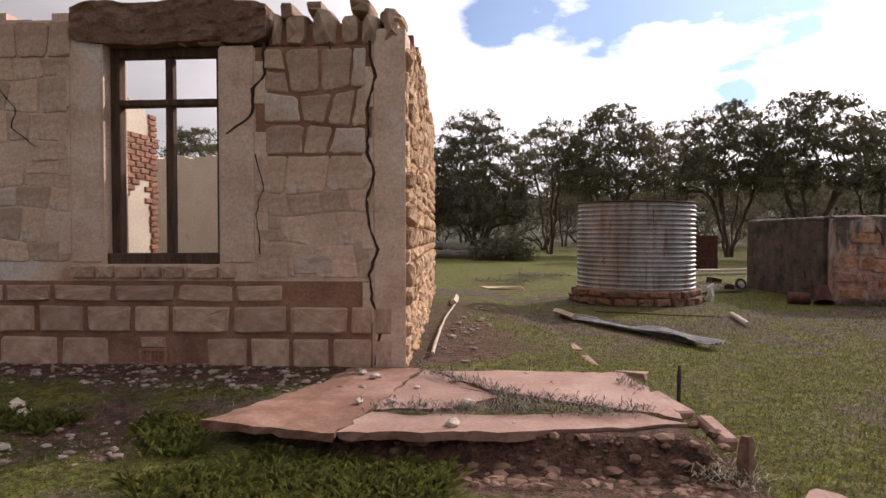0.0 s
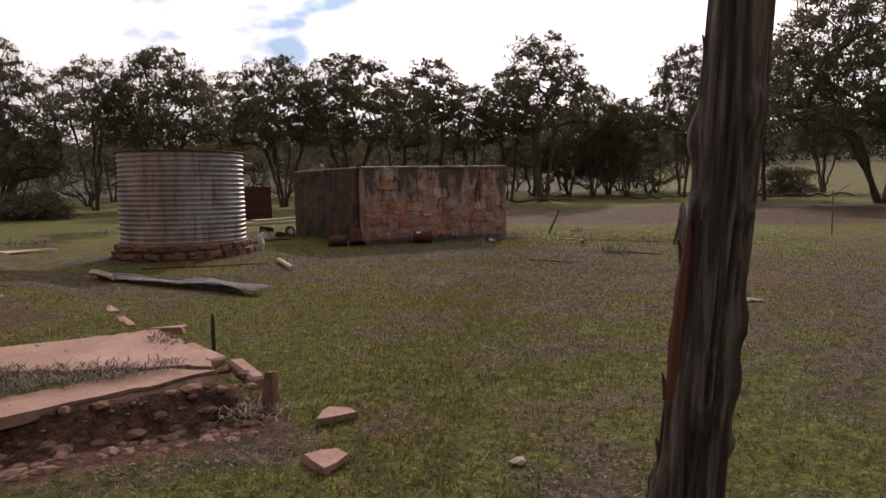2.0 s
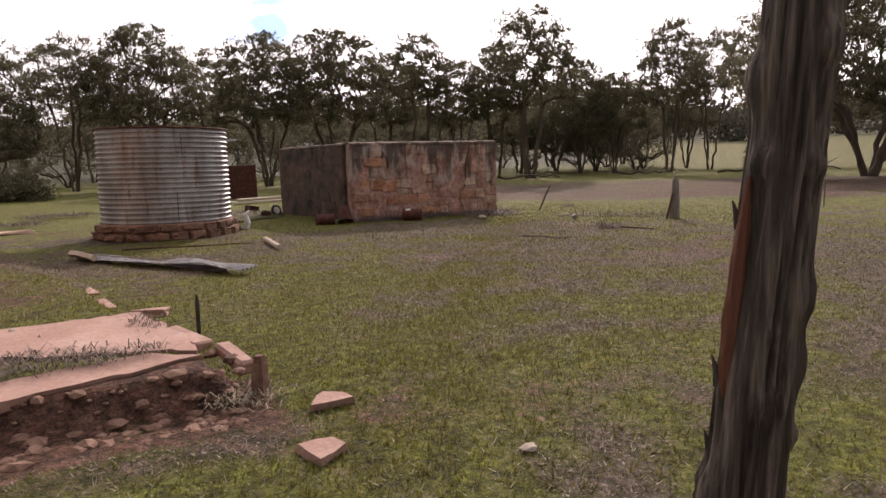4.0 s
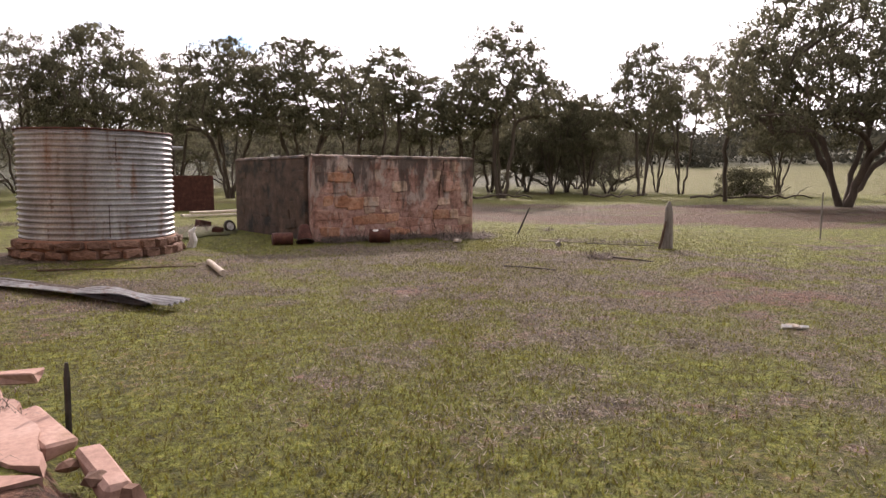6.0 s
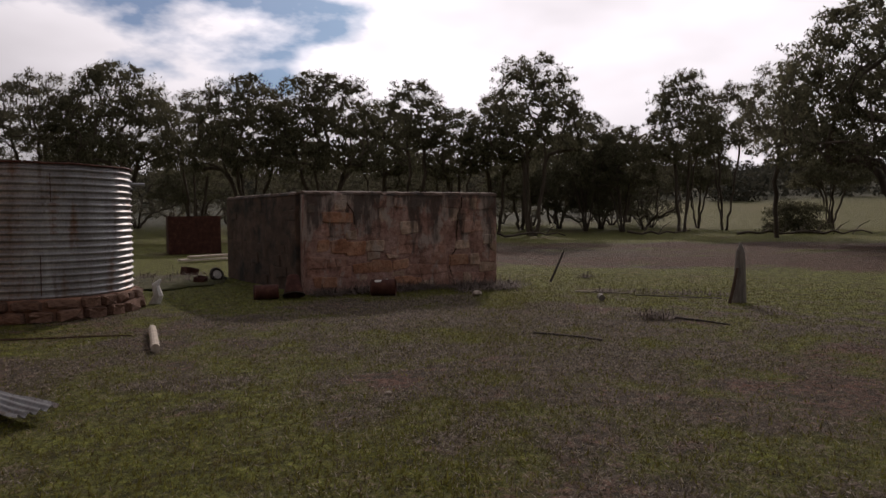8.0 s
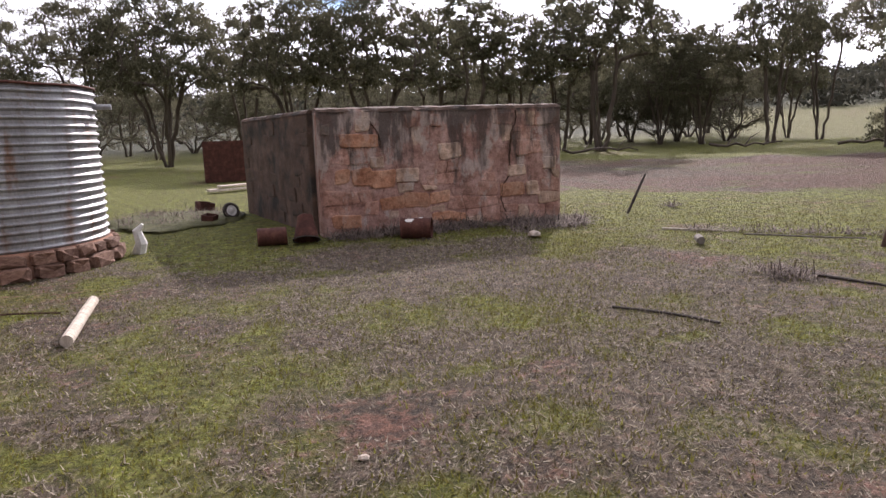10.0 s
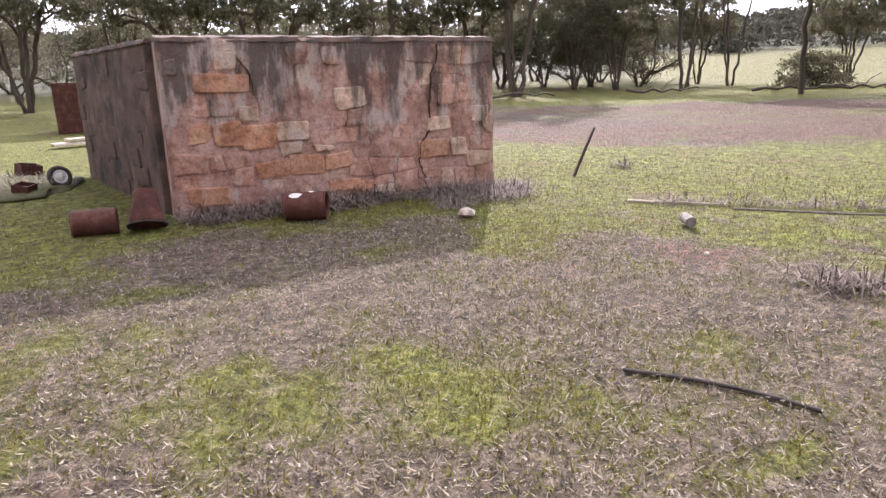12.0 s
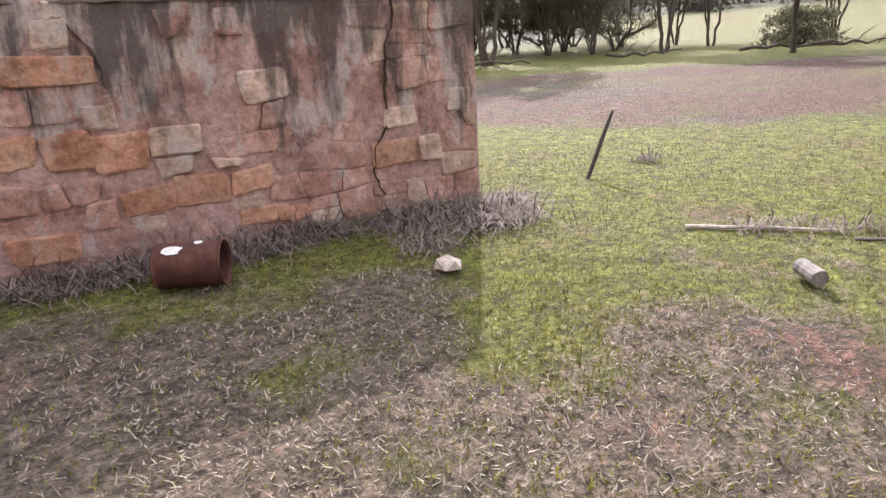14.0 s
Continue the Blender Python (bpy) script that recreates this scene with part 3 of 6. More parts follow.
# ---- the ruined house ----
HOUSE = pose(-2.49, 6.47, 0, 0, 0, 4.4)
house = thing("ruined_house", HOUSE, "roofless ruined house of rendered stone with cracked walls", "house")
S_BLOCK = stone_meshes("block", M_BLOCK, 12, 0.13, 0.3)
S_WHITED = stone_meshes("limewashed_block", M_WHITED, 4, 0.1, 0.3)
S_FACED = stone_meshes("faced_stone", M_BUFF, 14, 0.3, 0.3)
S_RUBBLE = stone_meshes("rubble_stone", M_RUBBLE_WALL, 14, 0.42, 0.7)
S_ORANGE = stone_meshes("orange_stone", M_ORANGE, 8, 0.3, 0.3)
S_RED = stone_meshes("red_stone", M_REDSTONE, 8, 0.25, 0.5)
S_BRICK = stone_meshes("brick", M_BRICK, 4, 0.05, 0.1)


def rough_wall(bm, length, thick, top, x0=0.0, step=0.22, z0=-0.1):
    """A wall along x whose top line follows top(x), broken in steps of single stones."""
    x, outline = x0, []
    while x < x0 + length - 0.01:
        w = min(step * random.uniform(0.7, 1.4), x0 + length - x)
        if x0 + length - x - w < 0.08:
            w = x0 + length - x
        z = top(x + w / 2)
        if outline and abs(outline[-1][1] - z) < 0.002:
            z += 0.004
        outline += [(x, z), (x + w, z)]
        x += w
    outline += [(x0 + length, z0), (x0, z0)]
    front = [bm.verts.new((u, 0, z)) for u, z in outline]
    back = [bm.verts.new((u, thick, z)) for u, z in outline]
    n = len(outline)
    made = [bm.faces.new((front[k], front[(k + 1) % n], back[(k + 1) % n], back[k])) for k in range(n)]
    made += [bm.faces.new(front), bm.faces.new(back)]
    bmesh.ops.recalc_face_normals(bm, faces=made)
    bmesh.ops.triangulate(bm, faces=made[-2:])


def front_wall():
    bm = bmesh.new()
    rough_wall(bm, 6.4, 0.45, lambda x: 3.72 + 0.05 * math.sin(x * 7), -9.48)
    add_box(bm, (-3.08, 0, -0.1), (-1.88, 0.45, 1.2))
    add_box(bm, (-3.08, 0.04, 3.43), (-1.88, 0.45, 3.7))
    add_box(bm, (-1.88, 0, -0.1), (-0.36, 0.45, 3.36))
    add_box(bm, (-0.36, 0, -0.1), (0, 0.45, 3.52))
    w = part("wall", bm, M_PLASTER, house, "front wall of stone under grey and red-stained lime render")
    for lo, hi in (((-9.45, -0.005, 0.08), (-0.33, -0.0005, 1.03)), ((-1.5, -0.005, 2.25), (-0.33, -0.0005, 3.358))):
        bm = bmesh.new()
        add_box(bm, lo, hi)
        part("mortar_bed", bm, M_MORTAR, w, "brown earth mortar in the joints")
    # three dressed courses at the foot
    for z0, z1, lo in ((0.14, 0.47, -9.4), (0.49, 0.79, -9.4), (0.81, 1.0, -9.4)):
        u = lo
        while u < -0.3:
            ln = random.uniform(0.36, 0.66)
            if u + ln > -0.36:
                ln = max(-0.32 - u, 0.2)
            if z1 > 0.9 and u > -1.45:
                break
            vent = z0 < 0.2 and u < -2.43 and u + ln > -2.72
            src = S_WHITED if random.random() < 0.12 else S_BLOCK
            if not vent:
                lay(w, random.choice(src), u + ln / 2, (z0 + z1) / 2, ln - 0.03, z1 - z0 - 0.02, random.uniform(0.02, 0.042), tilt=random.uniform(-0.03, 0.03))
            u += ln
    lay(w, S_BLOCK[1], -2.58, 0.405, 0.27, 0.11, 0.02)
    # sill course
    u = -3.45
    while u < -1.75:
        ln = random.uniform(0.16, 0.38)
        lay(w, random.choice(S_BLOCK), u + ln / 2, 1.12, ln - 0.025, 0.13, 0.05)
        u += ln
    # field stones showing through the render between the quoins
    def field(u0, u1, z0, z1, proud, gap, keep, mat=M_FACED):
        for cell in coursed_cells(u0, u1, z0, z1, (0.2, 0.46), (0.2, 0.36), 0.045):
            if random.random() < keep:
                fitted_stone(w, cell, mat if random.random() < 0.9 else M_WHITED, proud * random.uniform(0.7, 1.3), gap * random.uniform(0.6, 1.3), rim=0.02)
    field(-1.5, -0.36, 1.06, 2.28, 0.012, 0.008, 0.95)
    field(-1.42, -0.38, 2.28, 3.35, 0.024, 0.02, 1.0, M_BUFF)
    field(-5.6, -3.45, 1.22, 3.3, 0.011, 0.008, 0.92)
    field(-5.6, -3.4, 3.3, 3.68, 0.02, 0.012, 0.9, M_BUFF)
    for u, z, ln, h in ((-0.92, 1.2, 0.46, 0.22), (-0.56, 2.42, 0.3, 0.2), (-1.2, 2.4, 0.36, 0.2)):
        lay(w, random.choice(S_WHITED), u, z, ln, h, 0.016)
    # loose head course by the corner, on its earth bedding
    bm = bmesh.new()
    add_box(bm, (-1.38, 0.07, 3.362), (-0.362, 0.44, 3.62), 0.03, 0.02)
    part("mortar_bed", bm, M_MORTAR, w, "brown earth mortar in the joints")
    u = -1.36
    for k in range(6):
        ln = (0.14, 0.26, 0.3, 0.22, 0.2, 0.2)[k]
        o = lay(w, random.choice(S_FACED), u + ln / 2, 3.53 + random.uniform(-0.02, 0.05), ln - 0.035, 0.36 + random.uniform(-0.05, 0.05), 0.3, 0.3, tilt=random.uniform(-0.06, 0.06))
        u += ln
    for u, z, ln in ((-0.45, 3.76, 0.24), (-0.14, 3.63, 0.26), (-0.9, 3.76, 0.18), (-1.18, 3.72, 0.16)):
        lay(w, random.choice(S_FACED), u, z, ln, 0.1 + random.uniform(0, 0.05), 0.3, 0.3, tilt=random.uniform(-0.1, 0.1))
    # render bands round the window and up the corner, with toothed quoins
    def band(lo, hi):
        bm = bmesh.new()
        add_box(bm, lo, hi, 0.006, 0.003)
        part("render_band", bm, M_PLASTER, w, "smooth render quoin")
    for u0, u1 in ((-3.42, -3.1), (-1.86, -1.52)):
        band((u0, -0.012, 1.22), (u1, 0.002, 3.38))
        for z in (1.3, 2.1, 2.8):
            s = 0.14 if u1 > -2 else -0.14
            band((u1 + 0.004 if s > 0 else u0 + s, -0.012, z), (u1 + s if s > 0 else u0 - 0.004, 0.002, z + 0.42))
    band((-0.31, -0.012, 0.1), (0.004, 0.002, 3.5))
    for z in (0.62, 1.35, 2.05, 2.75):
        band((-0.43, -0.012, z), (-0.314, 0.002, z + 0.4))

    # a raised jagged strip whose dark colour stands for the crack's shade
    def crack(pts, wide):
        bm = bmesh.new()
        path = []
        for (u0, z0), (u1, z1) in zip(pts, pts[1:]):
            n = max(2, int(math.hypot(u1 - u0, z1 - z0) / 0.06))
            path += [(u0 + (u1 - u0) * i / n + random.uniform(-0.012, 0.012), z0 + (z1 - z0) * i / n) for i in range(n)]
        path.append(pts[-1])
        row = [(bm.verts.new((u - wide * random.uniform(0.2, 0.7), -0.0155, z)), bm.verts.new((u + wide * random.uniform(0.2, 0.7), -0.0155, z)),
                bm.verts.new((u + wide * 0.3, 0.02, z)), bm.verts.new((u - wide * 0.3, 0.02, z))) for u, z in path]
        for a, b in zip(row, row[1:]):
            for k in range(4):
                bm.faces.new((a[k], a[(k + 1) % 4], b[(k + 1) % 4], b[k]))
        part("crack", bm, M_CRACK_SHADE, w, "jagged settlement crack, a strip in painted shade colour")
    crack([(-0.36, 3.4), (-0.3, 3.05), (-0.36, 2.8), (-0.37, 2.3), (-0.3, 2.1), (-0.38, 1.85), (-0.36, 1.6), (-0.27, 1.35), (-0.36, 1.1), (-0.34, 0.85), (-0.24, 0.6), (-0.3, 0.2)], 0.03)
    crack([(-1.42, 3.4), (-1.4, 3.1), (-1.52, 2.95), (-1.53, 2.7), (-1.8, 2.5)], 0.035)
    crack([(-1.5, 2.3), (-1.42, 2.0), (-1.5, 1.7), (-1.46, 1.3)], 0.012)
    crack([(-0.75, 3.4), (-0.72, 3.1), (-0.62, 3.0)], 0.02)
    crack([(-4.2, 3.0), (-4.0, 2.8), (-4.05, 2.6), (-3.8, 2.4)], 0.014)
    # terracotta air vent
    bm = bmesh.new()
    for x0, x1, z0, z1 in ((-2.72, -2.43, 0.18, 0.2), (-2.72, -2.43, 0.32, 0.345), (-2.72, -2.69, 0.2, 0.32), (-2.46, -2.43, 0.2, 0.32)):
        add_box(bm, (x0, -0.025, z0), (x1, 0, z1))
    for i in range(6):
        add_box(bm, (-2.69 + i * 0.042, -0.02, 0.2), (-2.675 + i * 0.042, -0.002, 0.32), 0, 0.004)
    for i in range(2):
        add_box(bm, (-2.69, -0.018, 0.235 + i * 0.04), (-2.46, -0.003, 0.247 + i * 0.04), 0, 0.003)
    part("air_vent", bm, M_BRICK, house, "pierced terracotta air vent")
    # lintel
    bm = bmesh.new()
    r = bmesh.ops.create_grid(bm, x_segments=40, y_segments=8, size=0.5)
    bmesh.ops.extrude_face_region(bm, geom=bm.faces[:])
    bm.verts.ensure_lookup_table()
    half = len(bm.verts) // 2
    for i, v in enumerate(bm.verts):
        x, y = v.co.x, v.co.y
        n = noise.noise(Vector((x * 9, y * 5, 3.1 + (i >= half)))) * 0.03 + noise.noise(Vector((x * 30, y * 14, 1))) * 0.02
        e = 1 - 0.25 * max(0, abs(x) - 0.42) / 0.08
        v.co = Vector((-2.39 + x * 2.02, (-0.04 + n) if i < half else 0.42, 3.63 + y * 0.42 * e + n * 0.8 + 0.02 * math.sin(x * 12)))
    bmesh.ops.recalc_face_normals(bm, faces=bm.faces[:])
    part("lintel", bm, M_LINTEL, house, "crumbling brown earth-concrete lintel")
    # window
    win = new("window")
    win.parent = house
    win["label"] = "empty dark wooden window frame with mullion"
    def bar(name, lo, hi):
        bm = bmesh.new()
        add_box(bm, lo, hi, 0.008, 0.004)
        part(name, bm, M_WOOD, win)
    bar("frame_jamb", (-3.08, 0.13, 1.3), (-2.98, 0.25, 3.42))
    bar("frame_jamb", (-1.955, 0.13, 1.3), (-1.88, 0.25, 3.42))
    bar("frame_head", (-2.98, 0.13, 3.32), (-1.955, 0.25, 3.42))
    bar("frame_sill", (-3.12, 0.05, 1.2), (-1.86, 0.27, 1.31))
    bar("mullion", (-2.5, 0.14, 1.312), (-2.42, 0.24, 3.318))
    bar("transom", (-2.98, 0.12, 2.82), (-1.955, 0.25, 2.885))


def side_wall():
    frame_m = pose(0, 0, 0, 0, 0, 93.0)
    bm = bmesh.new()
    rough_wall(bm, 8.15, 0.45, lambda x: 3.45 + 0.55 * min(1, max(0, (x - 0.4) / 2.0)) + 0.07 * math.sin(x * 5) + 0.05 * math.sin(x * 17), 0.452)
    w = part("wall", bm, M_MORTAR, house, "sunlit side wall of bare buff rubble stone")
    w.matrix_basis = frame_m
    z, near, rest = 0.12, 0, []
    while z < 4.0:
        h = random.uniform(0.13, 0.25)
        u = 0.02
        while u < 8.5:
            ln = random.uniform(0.16, 0.42)
            top = 3.45 + 0.55 * min(1, max(0, (u - 0.4) / 2.0))
            if z + h < top:
                mesh = random.choice(S_RUBBLE)
                args = (u + ln / 2, z + h / 2, ln - 0.012, h - 0.008, random.uniform(0.015, 0.07))
                if u < 3.6 and near < 290:
                    lay(w, mesh, *args, tilt=random.uniform(-0.2, 0.2))
                    near += 1
                else:
                    rest.append((mesh, args))
            u += ln
        z += h
    vs, fs = [], []
    for mesh, (u, zc, ln, h, pr) in rest:
        base = len(vs)
        vs += [(v.co.x * ln + u, v.co.y * pr, v.co.z * h + zc) for v in mesh.vertices]
        for p in mesh.polygons:
            q = [base + i for i in p.vertices]
            fs += [(q[0], q[i], q[i + 1]) for i in range(1, len(q) - 1)]
    ob = new("rubble_infill", raw_mesh("rubble_infill", vs, fs, M_RUBBLE_WALL))
    ob.parent = w
    ob["kind"] = "stuff"


def inner_walls():
    inv = HOUSE.inverted()
    def wall(m, length, thick, top, mat, label):
        bm = bmesh.new()
        rough_wall(bm, length, thick, top, 0.0, 0.16)
        w = part("wall", bm, mat, house, label)
        w.matrix_basis = inv @ m
        return w
    # divider, its plastered face towards +x
    d = wall(pose(-7.0, 6.75, 0, 0, 0, 90), 2.75, 0.25, lambda x: 3.78 - 0.16 * x + 0.05 * math.sin(x * 9), M_CREAM, "broken cream-plastered inner wall showing brickwork")
    for r in range(13):
        z = 1.93 + r * 0.085
        for k in range(12):
            u = 1.3 + k * 0.23 + (0.115 if r % 2 else 0)
            lo = 2.02 + 0.35 * abs(math.sin(u * 3.1))
            hi = 2.95 - 0.12 * math.sin(u * 5)
            if (lo < z < hi or u > 2.5) and u < 2.66:
                lay(d, random.choice(S_BRICK), u, z, 0.215, 0.07, 0.025, name="brick")
    for r in range(36):
        lay(d, random.choice(S_BRICK), 2.68 + random.uniform(-0.04, 0.07), 0.3 + r * 0.085, 0.2, 0.07, 0.05, 0.02, name="brick")
    wall(pose(-12.2, 14.7, 0, 0, 0, 2), 8.5, 0.4, lambda x: 3.35 + 0.04 * math.sin(x * 8), M_CREAM, "shaded cream-plastered rear wall")
    wall(pose(-12.0, 6.3, 0, 0, 0, 90), 8.4, 0.4, lambda x: 3.5 + 0.05 * math.sin(x * 8), M_CREAM, "plastered end wall")


front_wall()
side_wall()
inner_walls()


# ---- broken slab and its bank ----
def poly_slab(name, pts, z0, z1, mat, parent=None, label="", rough=0.03):
    """A flat slab with a broken rim."""
    ring = []
    for (x0, y0), (x1, y1) in zip(pts, pts[1:] + pts[:1]):
        n = max(1, int(math.hypot(x1 - x0, y1 - y0) / 0.09))
        for i in range(n):
            ring.append((x0 + (x1 - x0) * i / n + random.uniform(-rough, rough), y0 + (y1 - y0) * i / n + random.uniform(-rough, rough)))
    bm = bmesh.new()
    lo = [bm.verts.new((x + random.uniform(-0.02, 0.02), y + random.uniform(0, 0.03), z0 + random.uniform(-0.012, 0.012))) for x, y in ring]
    hi = [bm.verts.new((x, y, z1 + 0.006 * math.sin(x * 3) + random.uniform(-0.002, 0.002))) for x, y in ring]
    k = len(ring)
    for i in range(k):
        bm.faces.new((lo[i], lo[(i + 1) % k], hi[(i + 1) % k], hi[i]))
    for loop in (hi, lo[::-1]):
        f = bm.faces.new(loop)
    bmesh.ops.triangulate(bm, faces=[f for f in bm.faces if len(f.verts) > 4])
    bmesh.ops.recalc_face_normals(bm, faces=bm.faces[:])
    return part(name, bm, mat, parent, label)


slab = thing("verandah_slab", pose(0, 0, 0), "broken red oxide concrete verandah slab on rubble bank", "slab")
poly_slab("slab_piece", [(-3.5, 4.36), (-3.0, 4.26), (-2.5, 4.2), (-2.42, 4.75), (-2.32, 6.38), (-3.0, 6.33), (-3.05, 5.6)], 0.135, 0.2, M_SLAB_DIRTY, slab, "earth-stained red concrete")
poly_slab("slab_piece", [(-2.48, 4.2), (-1.66, 4.28), (-1.16, 4.38), (-0.17, 4.72), (-0.45, 4.96), (-1.0, 4.84), (-1.5, 4.72), (-2.1, 4.66), (-2.4, 4.72)], 0.14, 0.205, M_SLAB, slab)
poly_slab("slab_piece", [(-2.4, 4.8), (-1.85, 4.9), (-1.5, 5.28), (-1.75, 5.5), (-2.1, 5.95), (-2.28, 6.3)], 0.14, 0.2, M_SLAB, slab)
poly_slab("slab_piece", [(-2.15, 6.2), (-1.6, 5.55), (-1.2, 5.3), (-0.7, 5.12), (-0.18, 4.86), (-0.2, 5.4), (-0.4, 6.4), (-1.2, 6.33)], 0.135, 0.205, M_SLAB, slab)


def rubble(name, label, spots, mat, category="rubble"):
    bm = bmesh.new()
    for x, y, z, s in spots:
        add_rock(bm, (x, y, z), s)
    return tagged(part(name, bm, mat), label, category, kind="stuff")


def scatter(n, x0, x1, y0, y1, lo, hi, sink=0.4):
    out = []
    for _ in range(n):
        x, y = random.uniform(x0, x1), random.uniform(y0, y1)
        s = lo + (hi - lo) * random.random() ** 3
        out.append((x, y, gz(x, y) + s * (0.6 - sink), s))
    return out


bank = []
for _ in range(260):
    x = random.uniform(-2.5, 0.0)
    t = random.random()
    y = 4.42 - t * 0.5 + 0.2 * max(0, x + 1.2) * 0.3
    s = 0.018 + 0.055 * random.random() ** 2.2
    bank.append((x, y, gz(x, y) - s * 0.1, s))
rubble("bank_rubble", "red and grey rubble stones packed in the bank", bank, M_REDSTONE)
rubble("footing_rubble", "pale stone chips and crumbled render along wall foot", scatter(620, -7.5, -2.6, 5.3, 6.33, 0.008, 0.055) + scatter(90, -2.42, -1.9, 6.6, 12.5, 0.015, 0.07) + scatter(150, -6.5, -3.9, 3.9, 4.8, 0.01, 0.055), M_CHIPS)


def single_rock(x, y, s, mat, label, z=None, squash=0.7):
    bm = bmesh.new()
    add_rock(bm, (0, 0, 0), s, squash)
    o = part("rock", bm, mat)
    o.location = (x, y, (gz(x, y) if z is None else z) + s * 0.35)
    return tagged(o, label, "rock")


for x, y, s in ((-1.75, 4.43, 0.075), (-1.72, 5.0, 0.06), (-2.05, 4.95, 0.04), (-2.3, 5.0, 0.05), (-2.65, 5.85, 0.07), (-2.8, 6.0, 0.05), (-1.9, 5.8, 0.06), (-1.3, 6.2, 0.03), (-2.2, 5.5, 0.035), (-2.55, 4.95, 0.05), (-1.35, 4.55, 0.025)):
    single_rock(x, y, s, M_PALESTONE, "small pale rubble stone on the red slab", 0.2)
for x, y, s in ((-5.3, 4.75, 0.11), (-5.15, 4.65, 0.09), (-5.6, 4.3, 0.08), (-4.85, 4.1, 0.06), (1.0, 2.81, 0.045), (7.66, 13.67, 0.13), (8.39, 11.3, 0.03), (5.95, 5.2, 0.07), (3.62, 8.6, 0.03)):
    single_rock(x, y, s, M_PALESTONE, "pale fieldstone lying in short grass")
for x, y, s in ((0.02, 4.75, 0.07), (-0.08, 4.98, 0.06), (0.0, 4.5, 0.05)):
    single_rock(x, y, s, M_REDSTONE, "reddish stone at the slab's broken edge", 0.1)


def flat_stone(x, y, w, d, h, rz, mat, label, name="flat_stone", z=None, tilt=0):
    bm = bmesh.new()
    add_box(bm, (-w / 2, -d / 2, 0), (w / 2, d / 2, h), min(h, w) * 0.2, min(w, d) * 0.16)
    o = part(name, bm, mat)
    o.matrix_basis = pose(x, y, (gz(x, y) if z is None else z) - 0.01, tilt, 0, rz)
    return tagged(o, label, "stone")


flat_stone(-0.17, 5.45, 0.15, 0.62, 0.07, 14, M_SLAB, "flat border stone beside the slab", "border_stone", 0.12)
flat_stone(0.04, 4.83, 0.1, 0.42, 0.12, 12, M_SLAB, "upright border stone beside the slab", "border_stone", 0.06, 8)
flat_stone(-0.3, 6.6, 0.3, 0.14, 0.05, -20, M_SLAB, "flat border stone beside the slab", "border_stone", 0.13)
flat_stone(-0.62, 8.0, 0.14, 0.5, 0.03, 12, M_SLAB, "flat border stone along the path edge", "border_stone")
flat_stone(-0.72, 9.0, 0.12, 0.6, 0.03, 8, M_SLAB, "flat border stone along the path edge", "border_stone")
flat_stone(-2.2, 18.7, 1.0, 0.5, 0.06, 20, M_BUFF, "pale flat slab lying in grass", "flat_stone")


for x, y, pts in ((0.4, 3.95, [(-0.14, -0.06), (0.12, -0.08), (0.1, 0.04), (0.0, 0.11), (-0.06, 0.08)]), (0.15, 3.32, [(-0.06, -0.12), (0.02, -0.08), (0.1, -0.02), (0.08, 0.1), (-0.1, 0.12), (-0.09, 0.0)])):
    o = poly_slab("concrete_fragment", pts, -0.01, 0.045, M_SLAB, None, "", 0.008)
    o.location = (x, y, gz(x, y))
    tagged(o, "broken piece of red concrete lying in grass", "concrete fragment")


def stump(x, y, h, r, label, mat, lean=0, name="post_stump", sides=9, az=0):
    bm = bmesh.new()
    n = 7
    add_tube(bm, [(0, 0, -0.15 + (h + 0.15) * i / n) for i in range(n + 1)], [r * random.uniform(0.9, 1.08) for _ in range(n)] + [r * 0.55], sides, True, 0.1)
    o = part(name, bm, mat)
    o.matrix_basis = pose(x, y, gz(x, y), 0, lean, az)
    return tagged(o, label, "post")


stump(0.1, 4.36, 0.25, 0.055, "short square post stump at the slab corner", M_REDSTONE, 0, "post_stump", 4)
stump(-0.05, 5.68, 0.42, 0.018, "thin rusty iron peg standing in grass", M_DARKIRON, 1, "iron_peg", 6)
stump(10.45, 15.12, 0.78, 0.022, "thin leaning iron stake in the grass", M_DARKIRON, 33, "iron_stake", 6, 8)


